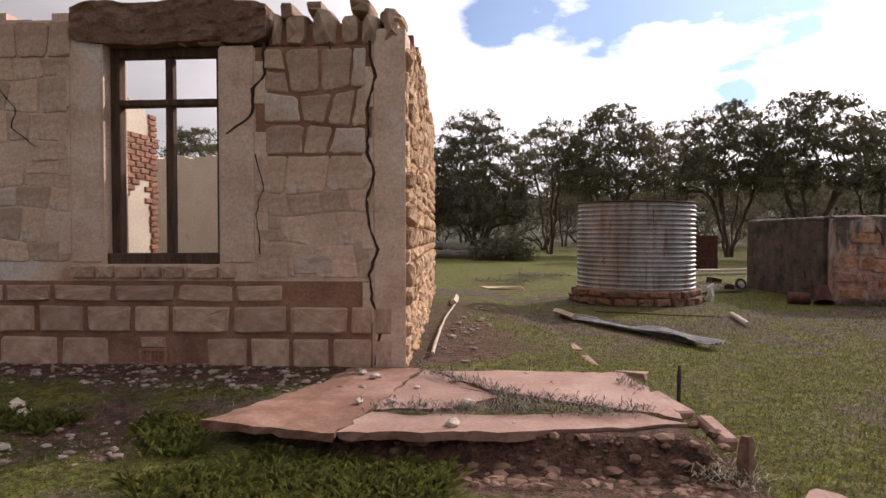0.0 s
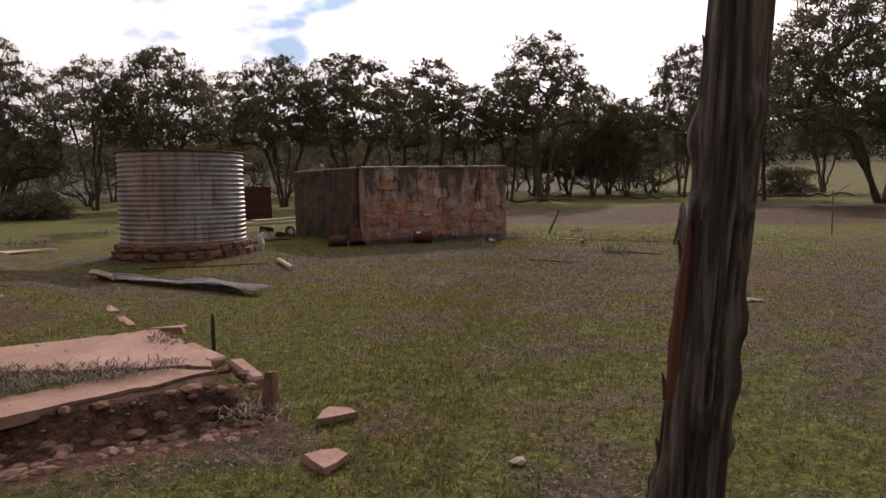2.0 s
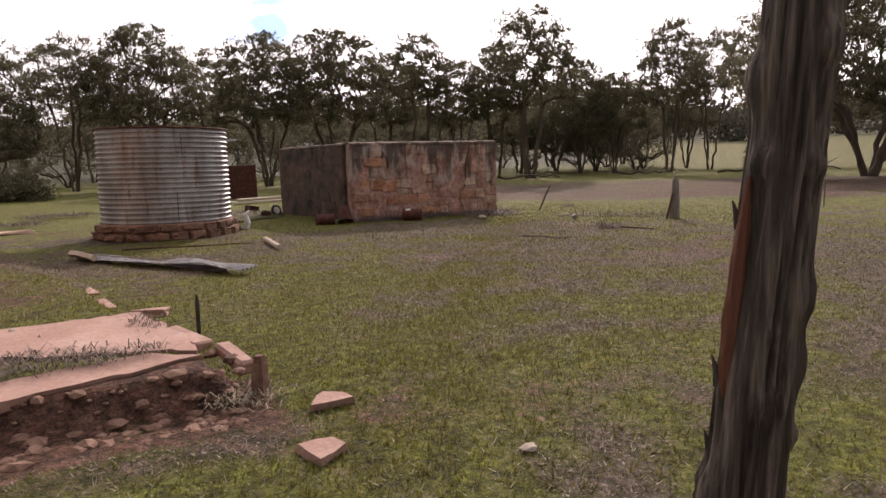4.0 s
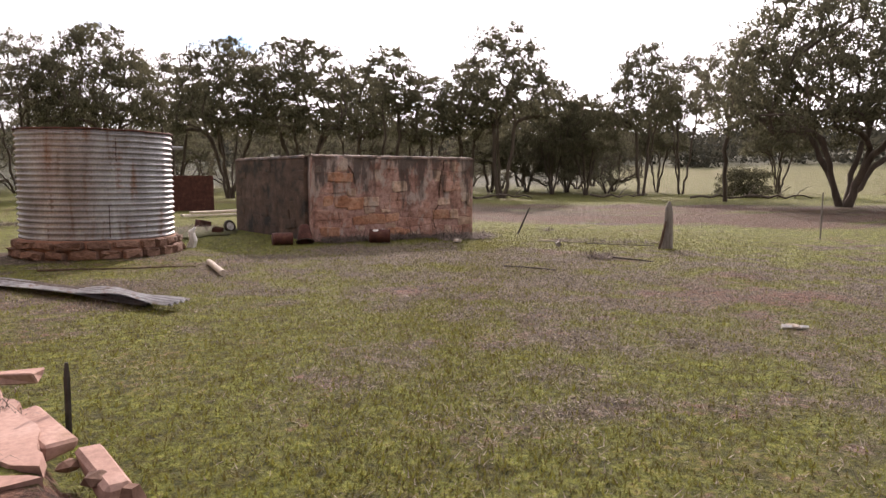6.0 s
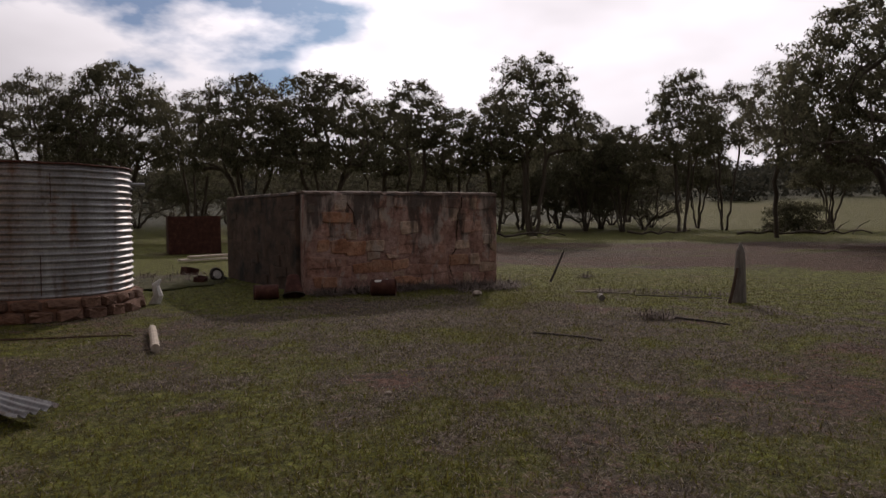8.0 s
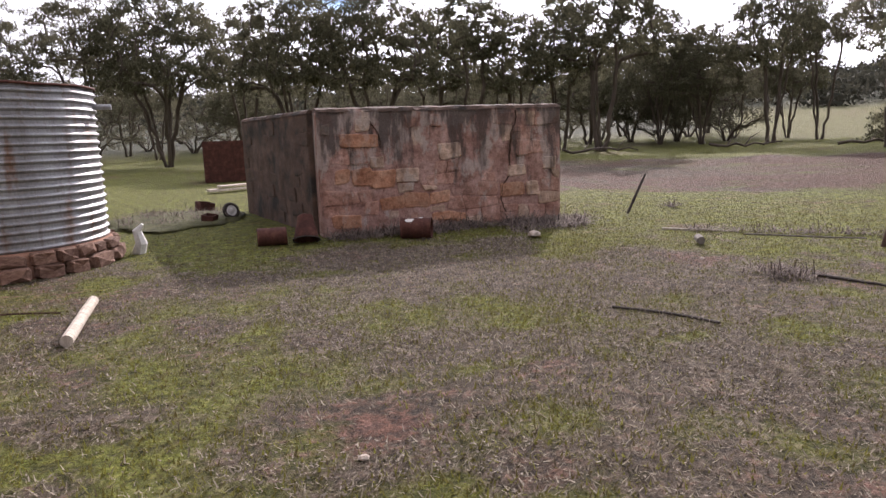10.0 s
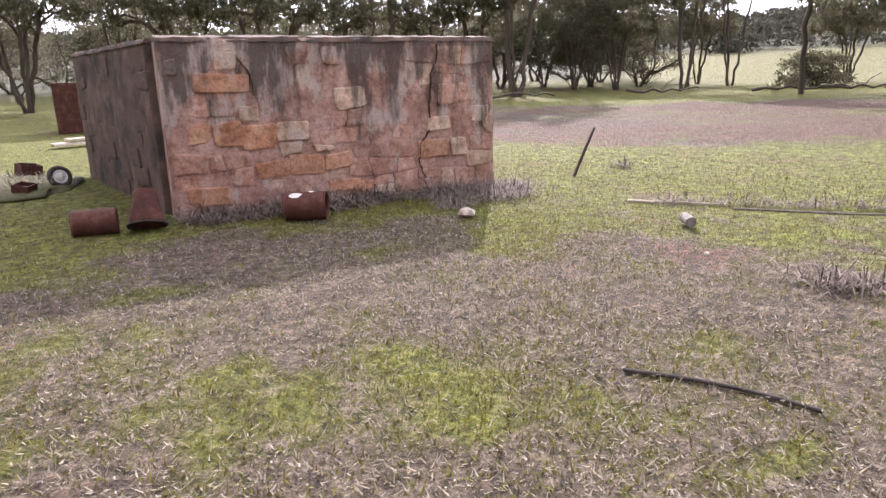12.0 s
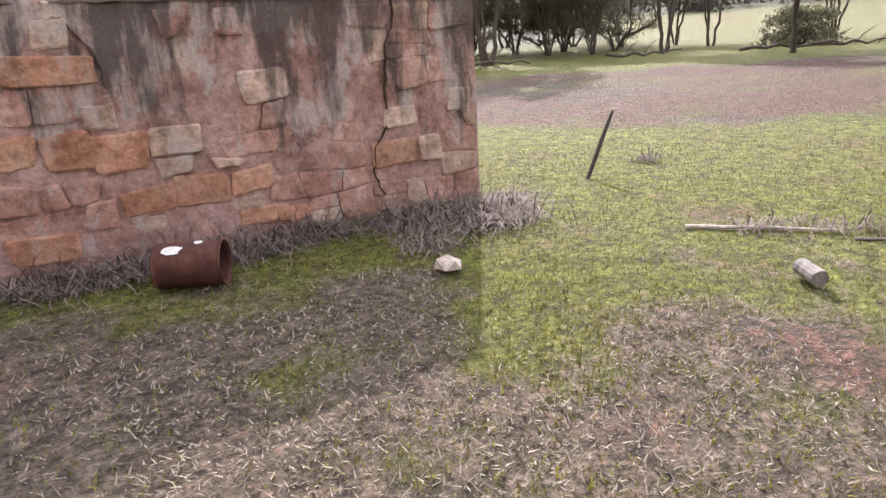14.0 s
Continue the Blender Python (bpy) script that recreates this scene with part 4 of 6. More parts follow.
# weathered post close to the path
def charred_post():
    base, top = Vector((0.58, 1.4, -0.1)), Vector((0.709, 1.255, 2.25))
    post = thing("old_fence_post", Matrix.Translation((base.x, base.y, 0)), "tall charred and split round timber fence post", "post")
    off = Vector((base.x, base.y, 0))
    bm = bmesh.new()
    sides, n, rows = 64, 130, []
    ax = (top - base).normalized()
    a = ax.cross(Vector((0, 1, 0))).normalized()
    b = ax.cross(a)
    knots = [(0.89, 1.05, 0.045, 0.024), (1.05, 0.95, 0.03, 0.015), (1.455, 0.1, 0.045, 0.03), (1.455, 1.5, 0.035, 0.02), (1.15, 2.1, 0.06, 0.022), (0.98, 2.2, 0.06, 0.02), (1.73, 1.4, 0.05, 0.025), (1.65, 5.5, 0.07, 0.03), (0.62, 5.55, 0.07, 0.03), (0.8, 2.2, 0.03, 0.022), (0.3, 5.6, 0.1, 0.03)]
    for i in range(n + 1):
        f = i / n
        zz = f * 2.35
        c = base.lerp(top, f) + a * 0.012 * math.sin(zz * 3.1) + b * 0.01 * math.sin(zz * 2.2 + 1)
        row = []
        for k in range(sides):
            t = 2 * math.pi * k / sides
            r = 0.099 - 0.02 * f
            r *= 1 + 0.07 * noise.noise(Vector((math.cos(t) * 1.2, math.sin(t) * 1.2, zz * 1.3)))
            split = noise.noise(Vector((math.cos(t) * 7, math.sin(t) * 7, zz * 0.9 + 4)))
            r -= 0.02 * max(0, split - 0.08) / 0.5
            r += 0.007 * noise.noise(Vector((math.cos(t) * 16, math.sin(t) * 16, zz * 2.5)))
            crk = noise.noise(Vector((t * 2.6 + 0.35 * math.sin(zz * 2), 7.7, zz * 0.35)))
            if abs(crk) < 0.035:
                r -= 0.02 * (1 - abs(crk) / 0.035)
            for kz, kt, kw, kh in knots:
                dd = ((zz - kz) / kw) ** 2 + (min(abs(t - kt), 2 * math.pi - abs(t - kt)) * 0.11 / kw) ** 2
                r += kh * math.exp(-dd * 1.3) - 0.014 * math.exp(-dd * 14)
            row.append(bm.verts.new(c + (a * math.cos(t) + b * math.sin(t)) * r - off))
        rows.append(row)
    for q, w in zip(rows, rows[1:]):
        for k in range(sides):
            bm.faces.new((q[k], q[(k + 1) % sides], w[(k + 1) % sides], w[k]))
    bm.faces.new(rows[-1])
    part("shaft", bm, M_CHAR, post, "blackened grey split timber", True)
    # a long strip of bare heartwood, and splinters along that side
    view = Vector((-0.72, -0.69, 0))
    left = Vector((-0.69, 0.72, 0))
    bm = bmesh.new()
    pts = []
    for i in range(9):
        z = 0.78 + 0.55 * i / 8
        c = base.lerp(top, (z + 0.1) / 2.35)
        pts.append(c + left * 0.078 + view * 0.04 - off)
    add_tube(bm, pts, [0.006, 0.017, 0.022, 0.024, 0.024, 0.022, 0.018, 0.012, 0.004], 7, True, 0.15)
    part("heartwood", bm, M_HEART, post, "exposed red heartwood strip")
    for z, ln, out in ((1.74, 0.09, 0.072), (1.2, 0.07, 0.083), (0.62, 0.06, 0.088), (0.8, 0.08, 0.088)):
        bm = bmesh.new()
        c = base.lerp(top, (z + 0.1) / 2.35) + left * out - off
        add_tube(bm, [c, c + Vector((0, 0, ln * 0.5)) + left * 0.006, c + Vector((0, 0, ln)) + left * 0.016], [0.014, 0.009, 0.002], 5)
        part("splinter", bm, M_CHAR, post)


charred_post()


# ---- corrugated iron tank on its stone stand ----
def corrugated_tank():
    cx, cy, r0, z0, z1 = 0.97, 15.7, 1.29, 0.31, 2.19
    tank = thing("water_tank", pose(cx, cy, z0, 0, 0.5, 0), "round corrugated galvanised iron water tank with rust streaks", "water tank")
    n, waves = 19 * 8, 19
    prof = [(r0 + 0.021 * math.sin(2 * math.pi * waves * i / n), (z1 - z0) * i / n) for i in range(n + 1)]
    bm = bmesh.new()
    rings = lathe(bm, prof, 96)
    inner = lathe(bm, [(r - 0.01, z) for r, z in prof[::4]], 96)
    for k in range(96):
        bm.faces.new((rings[-1][k], rings[-1][(k + 1) % 96], inner[-1][(k + 1) % 96], inner[-1][k]))
    for v in bm.verts:
        t, f = math.atan2(v.co.y, v.co.x), v.co.z / (z1 - z0)
        d = 1 + 0.008 * noise.noise(Vector((math.cos(t) * 2, math.sin(t) * 2, f * 2))) + 0.012 * f * f * noise.noise(Vector((math.cos(t) * 5, math.sin(t) * 5, 2)))
        v.co.x *= d
        v.co.y *= d
        v.co.z += 0.02 * f**6 * noise.noise(Vector((math.cos(t) * 3, math.sin(t) * 3, 8)))
    part("shell", bm, M_ZINC, tank, "corrugated galvanised sheet", True)
    bm = bmesh.new()
    ring = [(math.cos(t) * (r0 + 0.012) , math.sin(t) * (r0 + 0.012), z1 - z0 + 0.008 + 0.012 * noise.noise(Vector((math.cos(t) * 4, math.sin(t) * 4, 8)))) for t in (2 * math.pi * k / 72 for k in range(73))]
    add_tube(bm, ring, [0.017] * 73, 6, False)
    part("rim", bm, M_RUST, tank, "rusted rolled rim", True)
    for ang, zlo, zhi in ((-82, 1.35, 1.74), (-88, 0.05, 0.6)):
        bm = bmesh.new()
        t = radians(ang)
        p = [(math.cos(t) * (r0 + 0.018 + 0.008 * math.sin(i * 1.3)), math.sin(t) * (r0 + 0.018 + 0.008 * math.sin(i * 1.3)), zlo + (zhi - zlo) * i / 30) for i in range(31)]
        add_tube(bm, p, [0.006] * 31, 5)
        part("seam", bm, M_RUST, tank, "rusted vertical lap seam")
    bm = bmesh.new()
    add_tube(bm, [(r0 * 0.98, -0.1, 1.66), (r0 + 0.2, -0.12, 1.66)], [0.035, 0.035], 10)
    part("overflow_pipe", bm, M_ZINC, tank, "short overflow pipe")
    stand = thing("tank_stand", pose(cx, cy, 0), "low round stand of red fieldstones under the tank", "tank stand")
    bm = bmesh.new()
    lathe(bm, [(1.36, -0.1), (1.34, 0.27), (1.3, 0.305), (0.01, 0.308)], 48)
    part("core", bm, M_MORTAR, stand)
    for row, (zl, zh) in enumerate(((-0.02, 0.16), (0.15, 0.3))):
        t = 0.0
        while t < 2 * math.pi - 0.08:
            w = random.uniform(0.22, 0.5)
            m = Matrix.LocRotScale((math.cos(t + w / 2.6) * 1.33, math.sin(t + w / 2.6) * 1.33, (zl + zh) / 2), Euler((random.uniform(-0.06, 0.06), random.uniform(-0.08, 0.08), t + w / 2.6 + math.pi / 2)), (w, random.uniform(0.04, 0.1) + (0.05 if row == 0 else 0), (zh - zl) * random.uniform(0.8, 1.08)))
            o = new("stone", random.choice(S_RED if random.random() < 0.92 else S_ORANGE))
            o.parent, o.matrix_basis = stand, m
            t += w / 1.3


corrugated_tank()


# ---- square stone water tank ----
def stone_tank():
    ang = math.degrees(math.atan2(-0.27, 4.02))
    T = pose(5.15, 15.58, 0, 0, 0, ang)
    st = thing("stone_tank", T, "square roofless stone water tank with stained eroded render", "stone tank")
    L, Dp, H, th = 4.03, 4.5, 1.86, 0.4

    def wall(length, m, label, mat=M_TANKWALL):
        bm = bmesh.new()
        nx, nz = int(length / 0.07), 27
        def pt(i, k, y):
            x, z = length * i / nx, -0.1 + (H + 0.1) * k / nz
            n = 0.0 if i in (0, nx) else noise.noise(Vector((x * 2.2 + length, y * 3, z * 2.2))) * 0.03 + noise.noise(Vector((x * 8, y * 3, z * 8))) * 0.012
            dz = noise.noise(Vector((x * 3, 0, length))) * 0.025 if k == nz else 0
            return (x, y + n * (1 if y == 0 else -1), z + dz)
        F = [[bm.verts.new(pt(i, k, 0)) for i in range(nx + 1)] for k in range(nz + 1)]
        B = [[bm.verts.new(pt(i, k, th)) for i in range(nx + 1)] for k in range(nz + 1)]
        for k in range(nz):
            for i in range(nx):
                bm.faces.new((F[k][i], F[k][i + 1], F[k + 1][i + 1], F[k + 1][i]))
                bm.faces.new((B[k][i + 1], B[k][i], B[k + 1][i], B[k + 1][i + 1]))
            bm.faces.new((B[k][0], F[k][0], F[k + 1][0], B[k + 1][0]))
            bm.faces.new((F[k][nx], B[k][nx], B[k + 1][nx], F[k + 1][nx]))
        for i in range(nx):
            bm.faces.new((F[nz][i], F[nz][i + 1], B[nz][i + 1], B[nz][i]))
        w = part("wall", bm, mat, st, label, True)
        w.matrix_basis = m
        return w
    front = wall(L, pose(0, 0, 0), "eroded red and grey rendered stone wall")
    left = wall(4.08, pose(-0.79, 4.42, 0, 0, 0, -79.8), "dark rendered stone wall with black stains", M_TANKDARK)
    right = wall(4.08, pose(L - 0.075, 0.405, 0, 0, 0, 100.2), "rendered stone wall")
    back = wall(L - 0.5, pose(L - 1.0, 4.4, 0, 0, 0, 180), "rendered stone wall")
    # stones laid bare on the front
    orange = ((0.33, 1.33, 0.92, 1.48), (0.21, 0.78, 0.46, 0.97), (0.46, 0.73, 0.8, 0.97), (0.76, 0.71, 1.16, 0.93), (0.89, 0.33, 1.29, 0.52), (1.28, 0.34, 1.71, 0.57),
              (0.13, 0.09, 0.6, 0.28), (1.7, 0.12, 2.03, 0.24), (2.02, 0.12, 2.15, 0.23), (2.14, 0.1, 2.31, 0.2), (2.91, 0.44, 3.37, 0.61), (1.7, 0.4, 2.03, 0.56))
    pale = ((0.66, 1.73, 0.79, 1.83), (0.56, 1.56, 0.79, 1.71), (0.75, 1.0, 0.98, 1.13), (1.19, 0.61, 1.45, 0.71), (1.15, 0.77, 1.53, 0.94), (1.59, 0.6, 1.84, 0.66), (1.02, 0.21, 1.22, 0.29), (1.68, 0.26, 1.93, 0.35), (3.07, 0.76, 3.39, 0.91), (3.38, 0.41, 3.62, 0.62), (3.72, 0.86, 3.95, 1.0), (0.05, 1.5, 0.2, 1.65))
    for mat, rows in ((M_TANKORANGE, orange), (M_TANKBUFF, pale)):
        for u0, z0, u1, z1 in rows:
            z0, z1 = z0 - 0.015, z1 + 0.015
            def j():
                return random.uniform(-0.025, 0.025)
            fitted_stone(front, [(u0 + j(), z0 + j()), (u1 + j(), z0 + j()), (u1 + j(), z1 + j()), (u0 + j(), z1 + j())], mat, random.uniform(0.02, 0.03), 0.004, rim=0.02)
    for cell in coursed_cells(0.02, L - 0.02, 0.02, 1.78, (0.16, 0.42), (0.14, 0.27), 0.04):
        lo, hi = [min(p[k] for p in cell) for k in (0, 1)], [max(p[k] for p in cell) for k in (0, 1)]
        if any(u0 < hi[0] - 0.05 and u1 > lo[0] + 0.05 and z0 < hi[1] - 0.04 and z1 > lo[1] + 0.04 for u0, z0, u1, z1 in orange + pale):
            continue
        if random.random() < (0.85 if hi[1] < 0.9 else 0.45):
            fitted_stone(front, cell, M_TANKSTONE if random.random() < 0.85 else M_TANKBUFF, random.uniform(0.002, 0.02), 0.006, rim=0.025)
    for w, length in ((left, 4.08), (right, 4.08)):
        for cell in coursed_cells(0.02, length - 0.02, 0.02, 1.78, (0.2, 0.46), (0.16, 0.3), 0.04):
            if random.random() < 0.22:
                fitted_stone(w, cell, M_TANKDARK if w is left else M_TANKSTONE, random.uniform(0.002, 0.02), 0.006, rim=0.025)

    # again a raised strip, coloured dark as the shade within the crack
    def crack(pts, wide):
        bm = bmesh.new()
        row = []
        for (u0, z0), (u1, z1) in zip(pts, pts[1:]):
            for i in range(5):
                u, z = u0 + (u1 - u0) * i / 5 + random.uniform(-0.012, 0.012), z0 + (z1 - z0) * i / 5
                g = wide * random.uniform(0.3, 0.8)
                row.append([bm.verts.new((u + a * g, y, z)) for a, y in ((-1, -0.026), (1, -0.026), (0.5, 0.03), (-0.5, 0.03))])
        for a, b in zip(row, row[1:]):
            for k in range(4):
                bm.faces.new((a[k], a[(k + 1) % 4], b[(k + 1) % 4], b[k]))
        part("crack", bm, M_CRACK_SHADE, front, "vertical crack, a strip in painted shade colour")
    crack([(3.22, 1.8), (3.2, 1.6), (3.12, 1.45), (3.1, 1.1), (3.08, 0.75), (2.95, 0.6), (2.93, 0.35), (3.03, 0.12)], 0.009)
    crack([(0.78, 1.7), (0.93, 1.5), (0.95, 1.2)], 0.006)
    # dark rounded cap along the wall heads
    for (x0, y0, x1, y1) in ((0.0, 0.2, L, 0.2), (0.125, 0.42, -0.58, 4.4), (L - 0.27, 0.42, L - 0.98, 4.4)):
        bm = bmesh.new()
        n = 40
        rows = []
        d = Vector((x1 - x0, y1 - y0, 0)).normalized()
        s = Vector((-d.y, d.x, 0))
        for i in range(n + 1):
            c = Vector((x0 + (x1 - x0) * i / n, y0 + (y1 - y0) * i / n, H))
            rows.append([bm.verts.new(c + s * a * (1 + random.uniform(-0.06, 0.06)) + Vector((0, 0, zz + random.uniform(-0.008, 0.008)))) for a, zz in ((-0.22, -0.03), (-0.19, 0.02), (0, 0.045), (0.19, 0.02), (0.22, -0.03))])
        for q, w in zip(rows, rows[1:]):
            for k in range(4):
                bm.faces.new((q[k], q[k + 1], w[k + 1], w[k]))
        for q in (rows[0], rows[-1]):
            bm.faces.new(q)
        bmesh.ops.recalc_face_normals(bm, faces=bm.faces[:])
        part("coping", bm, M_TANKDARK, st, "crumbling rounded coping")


stone_tank()


# ---- trees ----
def grow(rng, h, wide, stems, base, clumps, fork):
    """Forking stems that reach out to clumps spread over a domed crown: tubes, and the clumps (centre, radius)."""
    bm = bmesh.new()
    mid = h * (base + 0.1)
    spots, tries = [], 0
    while len(spots) < clumps and tries < 4000:
        tries += 1
        t, q = rng.uniform(0, 2 * math.pi), math.sqrt(rng.random())
        dome = mid + (h - mid) * (math.sqrt(max(0.0, 1 - q**2.2)) * (1 + 0.12 * math.sin(3 * t + wide)) - 0.04)
        low = mid - h * 0.1 * (1 - q) + h * 0.02
        z = dome if rng.random() < 0.72 else rng.uniform(low, max(low, dome))
        p = Vector((math.cos(t) * q * wide, math.sin(t) * q * wide, min(z, h)))
        r = h * rng.uniform(0.06, 0.115)
        if all((Vector((1, 1, 1.7)) * (p - o)).length > 0.82 * (r + w) for o, w in spots):
            spots.append((p, r))
    nodes, parent, chains = [], [], []

    def run(start, end, up, n=6, wob=0.035):
        p0 = nodes[start]
        ln = (end - p0).length
        c = p0 + Vector(up) * ln * 0.45
        ids, last = [start], start
        for i in range(1, n + 1):
            f = i / n
            p = p0 * (1 - f) ** 2 + c * 2 * f * (1 - f) + end * f * f
            if i < n:
                p += Vector((rng.uniform(-1, 1), rng.uniform(-1, 1), rng.uniform(-1, 1))) * ln * wob
            nodes.append(p)
            parent.append(last)
            last = len(nodes) - 1
            ids.append(last)
        chains.append(ids)
        return ids

    for s in range(stems):
        t = 2 * math.pi * s / stems + rng.uniform(-0.5, 0.5)
        out = wide * fork * rng.uniform(0.6, 1.1)
        nodes.append(Vector((math.cos(t) * 0.14 * (stems > 1), math.sin(t) * 0.14 * (stems > 1), -0.25)))
        parent.append(-1)
        run(len(nodes) - 1, Vector((math.cos(t) * out, math.sin(t) * out, mid * rng.uniform(0.85, 1.15))), (math.cos(t) * 0.25, math.sin(t) * 0.25, 0.9), 9, 0.022)
    for p, r in sorted(spots, key=lambda o: o[0].z + o[0].xy.length):
        def cost(i):
            n = nodes[i]
            d = p - n
            return d.length + 3.0 * max(0.0, n.z + 0.45 * d.xy.length - p.z) + (50 if n.z < h * base * 0.45 else 0)
        k = min(range(len(nodes)), key=cost)
        back = nodes[k] - nodes[parent[k]] if parent[k] >= 0 else Vector((0, 0, 1))
        run(k, p - Vector((0, 0, r * 0.25)), (back.normalized() * 0.7 + Vector((0, 0, 0.5))), 5)
    load = [0.0] * len(nodes)
    for ids in chains:
        i = ids[-1]
        while i >= 0:
            load[i] += 1
            i = parent[i]
    for ids in chains:
        add_tube(bm, [nodes[i] for i in ids], [h * 0.0027 * max(load[i], load[ids[1]] if i == ids[0] else 0) ** 0.5 + h * (0.006 if nodes[i].z < 0.2 else 0.0008) for i in ids], 7 if load[ids[1]] > 6 else 5, False)
    return bm, spots


def leaves(rs, clumps, per, size, flat=0.55, weep=0.5, narrow=0.34):
    """Narrow hanging leaves over the clumps, thickest in their upper part, sprays straying out."""
    c = np.repeat(np.array([[*p] for p, r in clumps]), per, 0)
    rad = np.repeat(np.array([r for p, r in clumps]), per)[:, None]
    n = len(c)
    # every clump is many small sprays set about its centre
    k = 22
    sub = rs.normal(size=(len(clumps), k, 3)) * np.array([0.66, 0.66, 0.22])
    pick = rs.randint(0, k, n)
    v = sub[np.repeat(np.arange(len(clumps)), per), pick] * rad
    w = rs.normal(size=(n, 3))
    w *= rad * 0.17 * (0.6 + 0.8 * ((pick * 7) % k)[:, None] / k)
    w[:, 2] *= flat
    p = c + v + w
    p[:, 2] -= 0.3 * np.hypot(v[:, 0], v[:, 1])
    d = rs.normal(size=(n, 3)) + np.array([0, 0, -weep])
    d /= np.linalg.norm(d, axis=1, keepdims=True)
    s = np.cross(d, rs.normal(size=(n, 3)))
    s /= np.linalg.norm(s, axis=1, keepdims=True) + 1e-6
    ln, wd = size * rs.uniform(0.6, 1.3, (n, 1)), size * narrow * rs.uniform(0.7, 1.3, (n, 1))
    tri = np.stack([p - d * ln / 2 - s * wd / 2, p - d * ln * 0.3 + s * wd / 2, p + d * ln / 2], 1)
    return tri.reshape(-1, 3), np.arange(n * 3).reshape(n, 3)


def tree_kind(seed, wide, stems, base, clumps, per, leaf, label, fork=0.3, flat=0.6):
    """A gum tree 10 m high; wide is the crown's radius, base the height of its foot as a share."""
    rng, rs = random.Random(seed), np.random.RandomState(seed)
    bm, spots = grow(rng, 9.4, wide, stems, base, clumps, fork)
    t = thing("tree", pose(0, 0, -200), label, "tree", "line of gum trees")
    part("trunk", bm, M_BARK, t, "", True)
    vs, fs = leaves(rs, spots, per, 0.185, flat, 0.5, 0.42)
    crown = new("crown", raw_mesh("crown", vs, fs, leaf))
    crown.parent = t
    return t


KINDS = [
    tree_kind(1, 4.2, 5, 0.16, 110, 470, M_LEAF, "dense dark multi-stemmed gum tree", 0.5),
    tree_kind(2, 3.3, 3, 0.5, 46, 380, M_LEAF_GREY, "open grey-green gum tree with bare limbs", 0.5),
    tree_kind(3, 4.4, 5, 0.36, 92, 500, M_LEAF, "dark spreading gum tree with domed crown", 0.5),
    tree_kind(4, 3.0, 3, 0.4, 56, 440, M_LEAF, "tall gum tree with open clumped crown", 0.45),
    tree_kind(5, 5.6, 5, 0.24, 135, 480, M_LEAF, "broad multi-stemmed gum tree with dark trunks", 0.55),
    tree_kind(6, 2.3, 1, 0.5, 38, 340, M_LEAF_GREY, "slim single-stemmed gum tree", 0.2),
    tree_kind(7, 2.4, 2, 0.52, 36, 420, M_LEAF, "narrow gum tree with a flat umbrella crown", 0.4, 0.45),
    tree_kind(8, 4.6, 6, 0.08, 70, 220, M_LEAF_GREY, "low grey scrubby mallee tree", 0.6),
]
KIND_WIDTH = (4.2, 3.3, 4.4, 3.0, 5.6, 2.3, 2.4, 4.6)


def plant(az, d, top, half, kind, turn=0.0):
    """Tree at an azimuth and distance from the start of the walk, its top and half width given in degrees."""
    x, y = -0.9 + d * math.sin(radians(az)), d * math.cos(radians(az))
    z = gz(x, y)
    s = (1.44 + d * math.tan(radians(top)) - z) / 10
    w = d * math.tan(radians(half)) / (KIND_WIDTH[kind] + 0.5)
    o = copy_thing(KINDS[kind], pose(0, 0, 0))
    o.matrix_basis = Matrix.LocRotScale((x, y, z), Euler((0, 0, turn)), (w, w, s))
    return o


# azimuth, distance, top, half width (degrees), kind
TREES = ((-15, 50, 9, 4.5, 2), (-11, 48, 9.4, 4, 0), (-5.6, 47, 10.9, 4.8, 0), (0.6, 53, 10.2, 3.4, 1), (5.6, 51, 11.3, 4.6, 2), (10.6, 58, 9.6, 3.2, 1), (14.6, 50, 10.9, 4.2, 2), (20.2, 48, 11.3, 5.0, 2), (27.3, 53, 10.9, 3.0, 6), (24.6, 60, 9.3, 3.4, 3),
         (30.4, 55, 8.7, 3.0, 3), (33.6, 56, 9.6, 2.8, 3), (36.4, 52, 12.6, 4.2, 3), (40.6, 60, 8.2, 2.6, 2), (43.3, 58, 7.0, 2.8, 2), (47.6, 56, 11.0, 2.8, 3), (50.6, 60, 9.8, 2.6, 1), (53.6, 46, 11.0, 2.6, 5),
         (61.2, 41, 15.4, 8.8, 4), (57.5, 62, 6.4, 2.6, 2), (41.8, 66, 6.3, 2.6, 0), (45.6, 68, 6.0, 2.4, 7), (48.9, 66, 6.6, 2.2, 2), (38.6, 66, 6.6, 2.6, 0), (69, 46, 13, 6, 2), (76, 45, 11, 5, 2), (-22, 46, 8, 4, 2), (-29, 38, 9.0, 5, 0), (-37, 42, 7, 4.5, 0))
for i, (az, d, top, half, k) in enumerate(TREES):
    plant(az, d, top, half, k, i * 2.4)
# scrub and thin trees behind the first row
for i in range(36):
    plant(-14 + i * 1.7 + 0.6 * math.sin(i * 5), 72 + 9 * math.sin(i * 2.1), 5.4 + 1.1 * math.sin(i * 1.7), 2.6 + 0.6 * math.sin(i * 3.3), (7, 1, 7, 7, 3)[i % 5], i * 1.3)
for k in KINDS:
    for o in list(k.children) + [k]:
        bpy.data.objects.remove(o)


